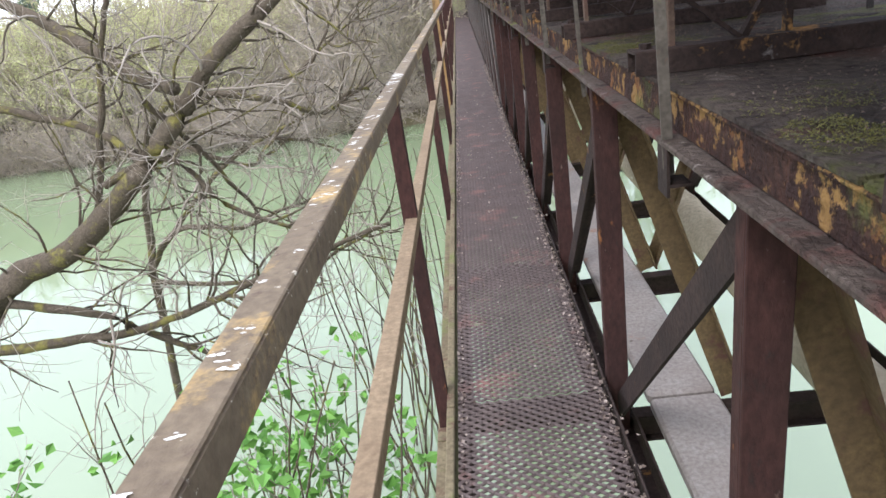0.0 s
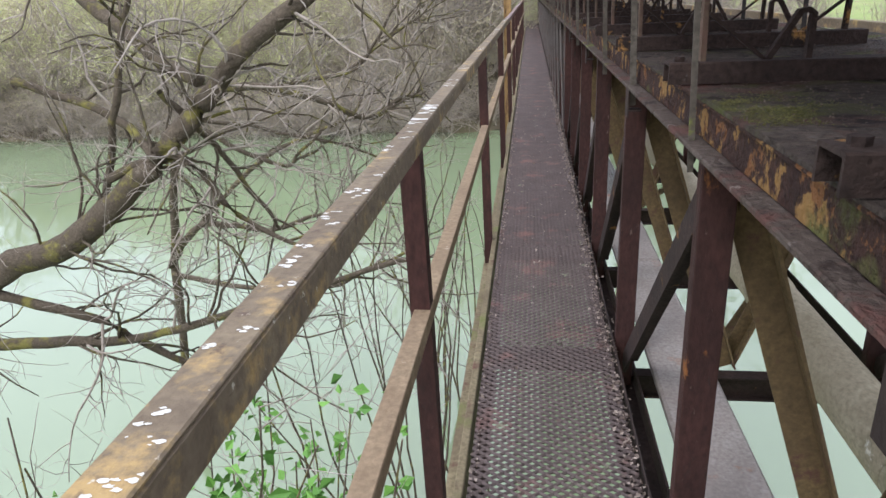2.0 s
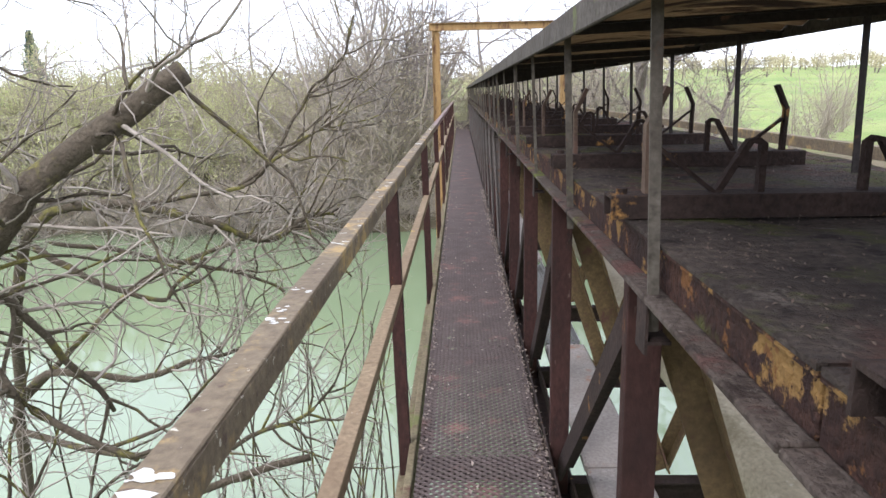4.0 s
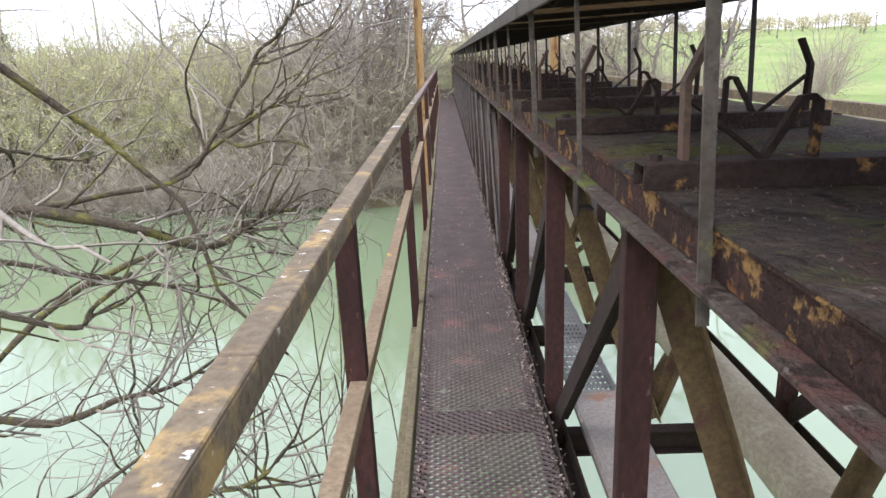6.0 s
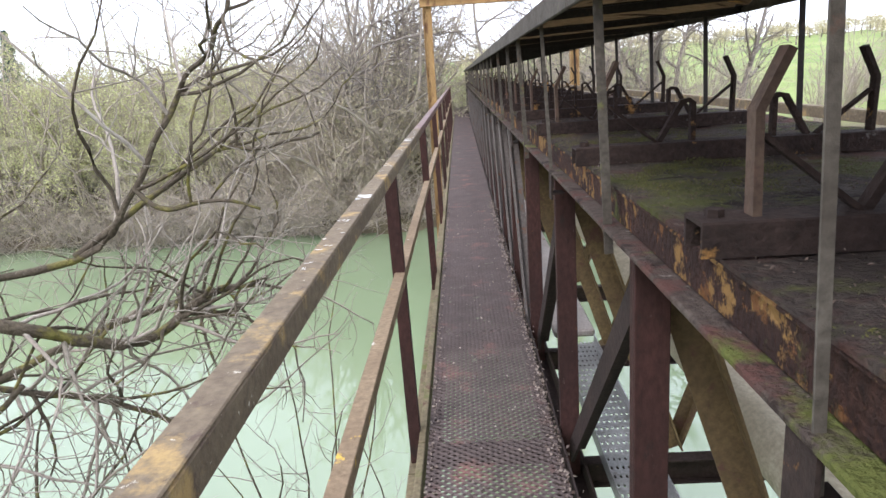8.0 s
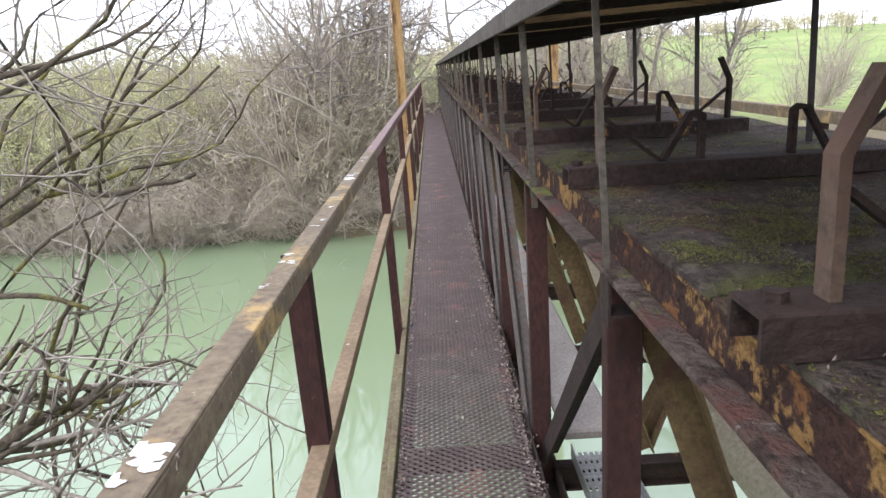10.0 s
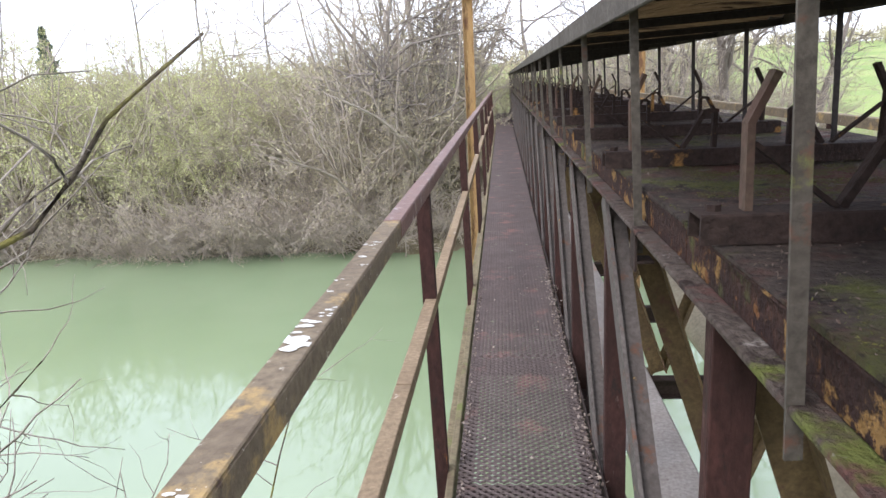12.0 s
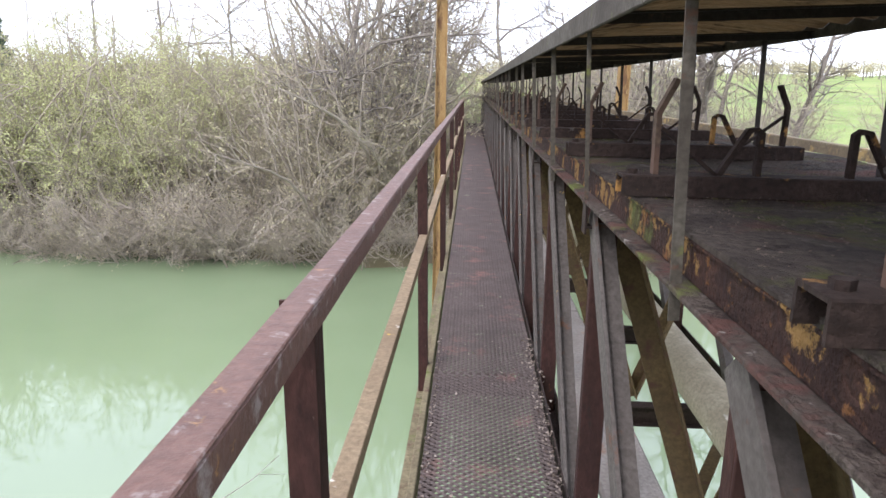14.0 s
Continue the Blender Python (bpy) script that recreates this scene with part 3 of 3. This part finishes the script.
for i in range(-5, 34):
    y = 3.555 + 0.968 * i
    ob = shared("roof_post", slim_me if i in (-1, 2, 4, 8) else near_me, canopy, 0.525, y, 0)
    ob.rotation_euler = (radians(rnd.uniform(-0.5, 0.5)), radians(rnd.uniform(-0.4, 0.4)), 0)
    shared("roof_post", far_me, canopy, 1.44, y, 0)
    if i % 2 == 0:
        shared("post_foot", foot_me, canopy, 0.512, y, 0)

# ---------------------------------------------------------------- below the deck: pipe, cover plates, tray
pipe = thing("pipe", "long stained cream pipe lying on the truss floor beams", "pipe")
for a in range(-3, 36, 6):
    bm = bmesh.new()
    bmesh.ops.create_cone(bm, cap_ends=True, segments=24, radius1=0.116, radius2=0.116, depth=5.99, matrix=Matrix.Translation((1.43, a + 3, -0.073)) @ Matrix.Rotation(radians(90), 4, "X"))
    part("pipe_length", bm, PIPE, pipe, smooth=True)
    bm = bmesh.new()
    bmesh.ops.create_cone(bm, cap_ends=True, segments=24, radius1=0.124, radius2=0.124, depth=0.06, matrix=Matrix.Translation((1.43, a + 1.45, -0.073)) @ Matrix.Rotation(radians(90), 4, "X"))
    part("pipe_collar", bm, PIPE, pipe, smooth=True)

cover = thing("cover_plates", "row of flat grey cover plates on the truss floor beams", "cover plate", kind="structure")
y = -2.4
while y < 36:
    if not (6.2 < y < 8.6):
        bm = bmesh.new()
        box(bm, (0.72, y, -0.188), (0.985, y + 2.48 if y + 2.48 < 6.6 or y > 7 else 6.6, -0.135), 0.012)
        part("cover_plate", bm, PLANK, cover)
    y += 2.5 if y < 5 or y > 8.6 else (3.9 if y < 6 else 2.5)
tray = thing("perforated_tray", "galvanised perforated tray beside the cover plates", "tray")
bm = bmesh.new()
for j in range(34):
    yy = 6.62 + j * 0.066
    box(bm, (0.735, yy, -0.17), (0.95, yy + 0.04, -0.165))
    for i in range(9):
        x = 0.735 + i * 0.0252
        box(bm, (x, yy + 0.04, -0.17), (x + 0.014, yy + 0.066, -0.165))
part("tray_floor", bm, TRAY, tray)
for x in (0.729, 0.951):
    bm = bmesh.new()
    box(bm, (x, 6.62, -0.188), (x + 0.006, 8.87, -0.12))
    part("tray_side", bm, TRAY, tray)

# ---------------------------------------------------------------- far footway
far_way = thing("far_walkway", "expanded-metal footway on the other side of the truss", "walkway", kind="structure")
y = 2.45 - 4 * BAY
while y < 38:
    shared("mesh_panel", gm, far_way, 1.86, y + 0.02, 0)
    shared("cross_bar", cross_me, far_way, 1.86, y, 0)
    y += BAY
far_rail = thing("far_handrail", "brown steel handrail beyond the conveyor", "railing")
for a in range(-3, 35, 6):
    bm = bmesh.new()
    box(bm, (2.385, a, 1.194), (2.445, a + 5.99, 1.2), 0.002)
    box(bm, (2.385, a, 1.13), (2.391, a + 5.99, 1.1935), 0.002)
    part("top_rail", bm, RAIL_BROWN, far_rail)
bm = bmesh.new()
bar(bm, (2.418, 0, 1.193), (2.38, 0, -0.13), 0.05, 0.012)
frp = mesh_of(bm, "post", RUST_RED)
for i in range(-1, 14):
    shared("post", frp, far_rail, 0, 2.5 * i, 0)
bm = bmesh.new()
box(bm, (2.4, -3, -0.14), (2.415, 38, 0.03))
part("stringer", bm, RUST_DARK, far_way)
rnd = random.Random(31)
spots = [Vector((rnd.uniform(1.8, 2.38), rnd.uniform(-2, 6.9), rnd.uniform(0.0, 0.03))) for _ in range(7000) if rnd.random() < 0.97]
spots = [p for p in spots if noise.noise(Vector((p.x * 3, p.y * 1.2, 7))) > -0.28]
tagged(new("leaf_litter", leaf_mesh("leaf_litter", spots, LEAF_DEAD, 0.06, rnd)), "thick dead leaves and twigs lying on the mesh", "leaf litter", kind="stuff")
tw = [wander(rnd, (rnd.uniform(1.8, 2.38), rnd.uniform(-2, 6.9), 0.03), (rnd.gauss(0, 1), rnd.gauss(0, 1), 0), rnd.uniform(0.15, 0.4), 3, 0.004, 0.002, 0.15) for _ in range(240)]
tagged(new("fallen_twigs", tube_mesh("fallen_twigs", tw, TWIG, 3)), "thin dry fallen twigs on the mesh", "twigs", kind="stuff")

# ---------------------------------------------------------------- portal frame at the far bank
portal = thing("portal_frame", "tall rusted yellow steel portal frame spanning the bridge", "portal frame")
for x in (-0.6, 3.55):
    bm = bmesh.new()
    for o in (-0.12, 0.11):
        box(bm, (x + o, 24.88, WATER_Z - 0.5), (x + o + 0.014, 25.12, 3.46))
    box(bm, (x - 0.106, 24.99, WATER_Z - 0.5), (x + 0.11, 25.005, 3.46))
    part("column", bm, POLE, portal)
bm = bmesh.new()
box(bm, (-0.8, 24.88, 3.462), (3.75, 25.12, 3.476))
box(bm, (-0.8, 24.99, 3.476), (3.75, 25.005, 3.68))
box(bm, (-0.8, 24.88, 3.68), (3.75, 25.12, 3.694))
part("crossbeam", bm, POLE, portal)

# ---------------------------------------------------------------- near trees on the river side
def limb(points, r0, r1):
    """A smooth crooked limb through a few given bends."""
    P = [Vector(p) for p in points]
    out = []
    n = 5
    for i in range(len(P) - 1):
        a, b_, c, d = P[max(i - 1, 0)], P[i], P[i + 1], P[min(i + 2, len(P) - 1)]
        for k in range(n):
            t = k / n
            out.append(0.5 * ((2 * b_) + (c - a) * t + (2 * a - 5 * b_ + 4 * c - d) * t * t + (3 * b_ - a - 3 * c + d) * t ** 3))
    out.append(P[-1])
    m = len(out) - 1
    out = [p + Vector((noise.noise(p * 5), noise.noise(p * 5 + Vector((9, 0, 0))), noise.noise(p * 5 + Vector((0, 9, 0))))) * 0.025 for p in out]
    return out, [(r0 + (r1 - r0) * i / m) * (1 + 0.18 * noise.noise(out[i] * 7)) for i in range(m + 1)]


def near_tree(name, label, limbs, seed, twigs, fine, lift):
    rnd = random.Random(seed)
    t = thing(name, label, "tree")
    for pts, r0, r1 in limbs:
        L = limb(pts, r0, r1)
        ob = new("limb", tube_mesh("limb", [L], BARK, 8))
        ob.parent = t
        size = sum((L[0][i + 1] - L[0][i]).length for i in range(len(L[0]) - 1))
        n = max(2, int(twigs * size))
        sec = sprout(rnd, L, n, 1.05, 0.012, 9, 0.2, 0.75, lift)
        ter = [s for q in sec for s in sprout(rnd, q, fine, 0.5, 0.005, 6, 0.2, 0.8, lift)]
        qua = [s for q in ter[::2] for s in sprout(rnd, q, 2, 0.2, 0.003, 3, 0.25, 0.9, lift)]
        sec, ter, qua = ([q for q in group if max(p.x for p in q[0]) < -0.2] for group in (sec, ter, qua))
        for q in sec:
            ob = new("branch", tube_mesh("branch", [q], TWIG if rnd.random() < 0.3 else BARK, 5))
            ob.parent = t
        ob = tagged(new("twig_mass", tube_mesh("twig_mass", ter + qua, TWIG, 3)), kind="stuff")
        ob.parent = t
    return t


near_tree("willow_tree", "bare mossy tree with crooked limbs leaning over the water", [
    ([(-4.6, 4.3, -4.0), (-4.3, 4.6, -1.6), (-3.66, 4.9, -0.34), (-2.96, 5.0, 0.0), (-2.44, 5.0, 0.39), (-2.02, 5.05, 0.75), (-1.62, 5.1, 1.18), (-0.98, 5.2, 1.64)], 0.12, 0.05),
    ([(-4.2, 6.3, 2.1), (-3.5, 6.2, 1.75), (-2.85, 5.9, 1.38), (-2.39, 5.6, 1.13), (-2.0, 5.3, 1.02)], 0.05, 0.055),
    ([(-3.56, 5.6, 1.04), (-2.82, 5.6, 0.75), (-2.4, 5.3, 0.5)], 0.035, 0.03),
    ([(-2.56, 5.0, 0.45), (-2.09, 5.0, 0.6), (-1.72, 5.0, 0.2), (-1.29, 5.0, -0.04)], 0.03, 0.014),
    ([(-4.2, 4.8, -0.75), (-3.4, 4.9, -0.72), (-2.83, 5.07, -0.8), (-2.2, 5.1, -0.65), (-1.6, 5.1, -0.45), (-0.6, 5.3, -0.2)], 0.05, 0.018),
    ([(-3.66, 4.9, -0.34), (-3.0, 5.0, -0.55), (-2.5, 5.2, -1.0), (-2.2, 5.3, -1.25)], 0.04, 0.02),
    ([(-2.1, 5.0, 1.0), (-1.95, 5.3, 0.6), (-1.75, 5.5, 0.1), (-1.7, 5.6, -0.1)], 0.025, 0.012),
    ([(-2.9, 5.4, 0.2), (-2.6, 5.3, 0.9), (-2.4, 5.3, 1.5), (-2.0, 5.2, 2.1)], 0.03, 0.016),
], 41, 5.5, 6, -0.012)
near_tree("alder_tree", "bare lichened tree spreading thin branches beside the rail", [
    ([(-4.6, 8.6, -4.0), (-4.2, 8.3, -1.5), (-3.4, 7.6, 0.4), (-2.6, 7.5, 0.72), (-1.92, 7.72, 0.52), (-1.52, 8.08, 0.29), (-1.25, 8.3, 0.45), (-1.02, 8.5, 0.45)], 0.06, 0.016),
    ([(-3.3, 7.8, 0.35), (-2.5, 7.9, 0.2), (-1.95, 8.0, 0.05), (-1.58, 8.08, -0.1), (-1.42, 8.05, -0.2)], 0.022, 0.012),
    ([(-3.2, 7.4, 0.4), (-2.75, 7.45, 0.1), (-2.35, 7.62, -0.11), (-2.25, 7.7, -0.02), (-2.0, 7.8, 0.2)], 0.03, 0.014),
    ([(-4.2, 8.2, -1.5), (-3.4, 7.6, -0.75), (-2.7, 7.7, -0.85), (-2.19, 7.8, -0.73), (-1.85, 7.85, -0.66), (-1.5, 7.9, -0.45)], 0.04, 0.01),
    ([(-4.2, 8.2, -1.6), (-3.0, 7.6, -1.5), (-1.9, 7.2, -1.3), (-1.45, 7.1, -1.05), (-1.02, 6.9, -0.8), (-0.8, 7.0, -0.6)], 0.033, 0.01),
    ([(-2.6, 7.5, 0.7), (-1.7, 7.95, 0.78), (-1.38, 7.96, 1.1), (-1.2, 7.95, 1.35), (-1.05, 7.94, 1.55), (-0.85, 7.8, 1.7), (-0.7, 7.6, 1.83), (-0.6, 7.5, 2.1)], 0.02, 0.007),
    ([(-1.7, 7.95, 0.8), (-1.25, 8.3, 1.12), (-1.1, 8.45, 1.22), (-0.8, 8.3, 1.24), (-0.5, 8.1, 1.3)], 0.018, 0.006),
    ([(-1.38, 7.96, 1.1), (-1.2, 7.9, 1.0), (-0.98, 7.9, 1.03), (-0.75, 7.9, 0.98)], 0.016, 0.006),
    ([(-4.2, 8.3, -1.4), (-3.2, 8.6, -0.4), (-2.4, 8.9, 0.0), (-1.79, 9.0, 0.19), (-1.4, 8.8, 0.33), (-1.1, 8.52, 0.43)], 0.033, 0.012),
], 43, 5.5, 5, 0.035)

# saplings below the rail: thin upright shoots
for nm, seed, cx, cy, n, green in (("bush", 51, -0.75, 2.6, 26, 700), ("bush", 52, -1.6, 3.4, 20, 450), ("bush", 53, -0.7, 6.3, 18, 0), ("bush", 54, -0.9, 9.3, 16, 0), ("bush", 55, -2.3, 2.2, 14, 300)):
    rnd = random.Random(seed)
    t = thing(nm, "leafy green bush of thin shoots growing up from the water's edge" if green else "bush of thin bare shoots rising beside the walkway", "bush")
    st = [wander(rnd, (cx + rnd.gauss(0, 0.35), cy + rnd.gauss(0, 0.6), -4.3), (rnd.gauss(0, 0.1), rnd.gauss(0, 0.1), 1), rnd.uniform(3.0, 4.6) if green else rnd.uniform(3.4, 4.7), 12, 0.016, 0.004, 0.09, 0.03) for _ in range(n)]
    st = [q for q in st if max(p.x for p in q[0]) < -0.24]
    sh = [s for q in st for s in sprout(rnd, q, 6, 0.6, 0.006, 5, 0.16, 0.8, 0.06, 0.5)]
    sh = [q for q in sh if max(p.x for p in q[0]) < -0.22]
    s3 = [s for q in sh for s in sprout(rnd, q, 2, 0.25, 0.003, 3, 0.2, 0.8, 0.05)]
    s3 = [q for q in s3 if max(p.x for p in q[0]) < -0.21]
    for q in st:
        ob = new("stem", tube_mesh("stem", [q], BARK, 5))
        ob.parent = t
    ob = tagged(new("twig_mass", tube_mesh("twig_mass", sh + s3, TWIG, 3)), kind="stuff")
    ob.parent = t
    if green:
        ends = [p for q in sh + s3 for p in q[0][1:] if p.z < -0.5]
        sp = [rnd.choice(ends) + Vector((rnd.gauss(0, 0.04), rnd.gauss(0, 0.04), rnd.gauss(0, 0.04))) for _ in range(green * 2)]
        ob = tagged(new("leaf_mass", leaf_mesh("leaf_mass", sp, LEAF_FRESH, 0.085, rnd)), kind="stuff")
        ob.parent = t


# ---------------------------------------------------------------- far bank thicket
def shrub(seed, height, spread, stems, twig, bud, buds, name, label, cat, droop=0.0):
    rnd = random.Random(seed)
    t = thing(name, label, cat, "thicket on the far bank")
    st = []
    for _ in range(stems):
        a = rnd.uniform(0, 6.28)
        st.append(wander(rnd, (rnd.gauss(0, 0.35), rnd.gauss(0, 0.35), -0.3), (math.cos(a) * spread, math.sin(a) * spread, 1), height * rnd.uniform(0.55, 1.1), 8, 0.035 * height / 4, 0.01, 0.16, 0.02 - droop))
    s2 = [s for q in st for s in sprout(rnd, q, 9, height * 0.3, 0.013, 4, 0.2, 0.9, 0.03 - droop, 0.15)]
    s3 = [s for q in s2 for s in sprout(rnd, q, 4, height * 0.13, 0.008, 2, 0.25, 0.9, 0.0, 0.2)]
    ob = tagged(new("crown_frame", tube_mesh("crown_frame", st, twig, 4)), kind="stuff")
    ob.parent = t
    ob = tagged(new("twig_mass", tube_mesh("twig_mass", s2 + s3, twig, 3)), kind="stuff")
    ob.parent = t
    if buds:
        ends = [p for q in s3 for p in q[0]] + [p for q in s2 for p in q[0][2:]]
        sp = [rnd.choice(ends) + Vector((rnd.gauss(0, 0.06), rnd.gauss(0, 0.06), rnd.gauss(0, 0.06))) for _ in range(buds * 3 // 2)]
        ob = tagged(new("bud_mass", leaf_mesh("bud_mass", sp, bud, 0.036, rnd, 1.4)), kind="stuff")
        ob.parent = t
    return t


KINDS = [
    shrub(61, 4.2, 0.6, 20, BANK_TWIG, LEAF_OLIVE, 5200, "shrub", "dense bare brown shrub with first olive buds", "shrub"),
    shrub(62, 4.6, 0.5, 18, BANK_TWIG, LEAF_BUD, 9000, "shrub", "shrub with fresh yellow-green spring buds", "shrub"),
    shrub(63, 3.2, 0.9, 22, BANK_TWIG, LEAF_OLIVE, 1500, "shrub", "low drooping brown shrub over the water's edge", "shrub", 0.05),
    shrub(64, 6.5, 0.5, 20, BANK_TWIG, LEAF_OLIVE, 4200, "shrub", "tall bare willow shrub with fine upright twigs", "shrub"),
]
home = [(-9, 33.0), (-11, 34.5), (-7, 30.3), (-3.2, 32.0)]
for kd, (x, y) in zip(KINDS, home):
    kd.matrix_basis = pose(x, y, ground_height(x, y))
rnd = random.Random(71)
count = 0
for i in range(132):
    row = i % 4 if i < 96 else 0
    x = -26 + 40 * ((i * 0.6180339) % 1.0)
    if row == 0:
        y, kd = 29.9 + rnd.uniform(-0.5, 0.5), KINDS[2]
    elif row == 1:
        y, kd = 31.6 + rnd.uniform(-0.5, 0.8), KINDS[1] if x < -9 and rnd.random() < 0.4 else KINDS[0]
    elif row == 2:
        y, kd = 33.6 + rnd.uniform(-0.8, 1.0), KINDS[1] if x < -7 or rnd.random() < 0.25 else KINDS[0]
    else:
        y, kd = 36 + rnd.uniform(-1, 2.5), KINDS[1] if rnd.random() < 0.55 else KINDS[0]
    if -1.6 < x < 3.8 and y < 41:
        continue
    if x > 3.8 and row > 1:
        continue
    s = rnd.uniform(0.8, 1.25) * (0.6 if x > 3.8 else 1.22)
    if row == 0:
        s *= 0.7
    m = pose(x, y, max(ground_height(x, y), WATER_Z - 0.1) - 0.05, rnd.uniform(-6, 6), rnd.uniform(-6, 6), rnd.uniform(0, 360))
    ob = copy_thing(kd, m)
    ob.scale = (s, s, s * rnd.uniform(0.9, 1.1))
for x, y, s, k in ((-4.6, 31.0, 1.2, 3), (-2.8, 32.5, 1.45, 3), (-6.2, 33.5, 1.05, 3), (-3.9, 34.5, 1.6, 3), (-2.4, 36.5, 1.6, 3), (-5.2, 36, 1.5, 3), (6.0, 35.0, 1.2, 3), (4.6, 33, 1.0, 3), (7.6, 36, 1.0, 3), (10.5, 35, 0.8, 3), (4.8, 38, 1.3, 3), (7.5, 41, 1.2, 3), (0.2, 43.5, 1.0, 1), (1.6, 45.5, 1.1, 1), (-1.6, 43.0, 0.9, 1), (3.4, 44.0, 1.0, 1), (5.5, 40.0, 1.0, 3), (9.0, 37.0, 0.9, 0), (12.5, 38, 0.7, 3), (15, 41, 0.7, 3), (18.5, 40, 0.6, 3), (22, 44, 0.8, 3), (11, 44, 0.9, 3), (13.5, 48, 0.8, 1), (26, 50, 0.9, 3), (31, 48, 0.9, 3)):
    ob = copy_thing(KINDS[k], pose(x, y, ground_height(x, y) - 0.05, 0, 0, rnd.uniform(0, 360)))
    ob.scale = (s, s, s)


def bare_tree(seed, height, label, lean=(0, 0), limbs=9, thick=0.16):
    rnd = random.Random(seed)
    t = thing("bare_tree", label, "tree")
    trunk = wander(rnd, (0, 0, -0.3), (lean[0], lean[1], 1), height, 10, thick, 0.03, 0.06, 0.02)
    l1 = sprout(rnd, trunk, limbs, height * 0.5, thick * 0.45, 8, 0.16, 1.0, 0.03, 0.25)
    l2 = [s for q in l1 for s in sprout(rnd, q, 8, height * 0.2, 0.03, 5, 0.18, 0.9, 0.02)]
    l3 = [s for q in l2 for s in sprout(rnd, q, 5, height * 0.09, 0.012, 3, 0.2, 0.9, 0.02)]
    ob = new("trunk", tube_mesh("trunk", [trunk], DARK_TWIG, 8))
    ob.parent = t
    for q in l1:
        ob = new("limb", tube_mesh("limb", [q], DARK_TWIG, 5))
        ob.parent = t
    ob = tagged(new("crown", tube_mesh("crown", l2 + l3, DARK_TWIG, 3)), kind="stuff")
    ob.parent = t
    return t


for seed, h, x, y, lab, lean, nl, th in ((81, 9, 8.5, 34.5, "large bare tree with spreading limbs on the bank", (0.15, 0), 12, 0.25), (82, 13, -24, 52, "slender bare poplar far behind the thicket", (0, 0), 8, 0.12),
                                       (83, 13.5, -18.5, 50, "slender bare tree far behind the thicket", (0.05, 0), 9, 0.12), (84, 12, -14, 50, "thin bare tree far behind the thicket", (0, 0), 8, 0.1),
                                       (85, 9, -2.8, 40, "tall bare tree among the shrubs", (0.1, 0), 12, 0.15), (86, 10, 2.5, 47, "bare tree behind the bridge end", (-0.1, 0), 11, 0.17), (87, 8, 13, 38, "leaning bare tree over the meadow edge", (0.4, 0), 10, 0.2), (88, 8.5, -4.4, 31.8, "bare grey-brown willow standing at the water's edge", (0.1, -0.1), 15, 0.16), (89, 8, -2.6, 33.5, "bare upright willow behind the rail", (0, 0), 14, 0.14), (90, 7, 6.6, 35, "bare crooked tree in front of the meadow", (0.3, 0), 13, 0.2), (91, 6.5, 10.5, 40, "low bare tree at the meadow edge", (0.3, 0), 12, 0.18), (92, 7, 4.6, 41, "bare tree by the conveyor's far end", (0.1, 0), 12, 0.16)):
    bare_tree(seed, h, lab, lean, nl, th).matrix_basis = pose(x, y, ground_height(x, y))

# conifer
rnd = random.Random(91)
t = thing("conifer", "dark green conifer far beyond the thicket", "tree", at=(-37, 62, ground_height(-37, 62)))
ob = new("trunk", tube_mesh("trunk", [([Vector((0, 0, 0)), Vector((0, 0, 9))], [0.15, 0.03])], DARK_TWIG, 6))
ob.parent = t
sp = []
for _ in range(4500):
    f = rnd.random() ** 0.7
    a = rnd.uniform(0, 6.28)
    r = (1 - f) * 2.7 * rnd.random() ** 0.5 * (0.75 + 0.25 * math.sin(f * 40))
    sp.append(Vector((math.cos(a) * r, math.sin(a) * r, 1 + 8 * f)))
ob = new("needles", leaf_mesh("needles", sp, NEEDLE, 0.3, rnd, 3))
ob.parent = t

# far woods on the hills, too many to count
rnd = random.Random(95)
lines, sp = [], []
for _ in range(330):
    x = rnd.uniform(-150, 190)
    y = rnd.uniform(95, 260) if x > 5 else rnd.uniform(50, 140)
    if x > 10 and y < 150:
        y += 90
    z = ground_height(x, y)
    h = rnd.uniform(3, 6)
    lines.append(wander(rnd, (x, y, z - 0.2), (0, 0, 1), h, 3, 0.2, 0.05, 0.05))
    for _ in range(190):
        u = Vector((rnd.gauss(0, 1), rnd.gauss(0, 1), rnd.gauss(0, 0.8)))
        sp.append(Vector((x, y, z + h * 0.62)) + u * h * 0.26)
tagged(new("far_trunks", tube_mesh("far_trunks", lines, DARK_TWIG, 4)), "trunks of distant woods on the hills", "woods", kind="stuff")
tagged(new("far_woods", leaf_mesh("far_woods", sp, LEAF_OLIVE, 0.4, rnd, 1.3)), "distant woods with a haze of spring buds", "woods", kind="stuff")
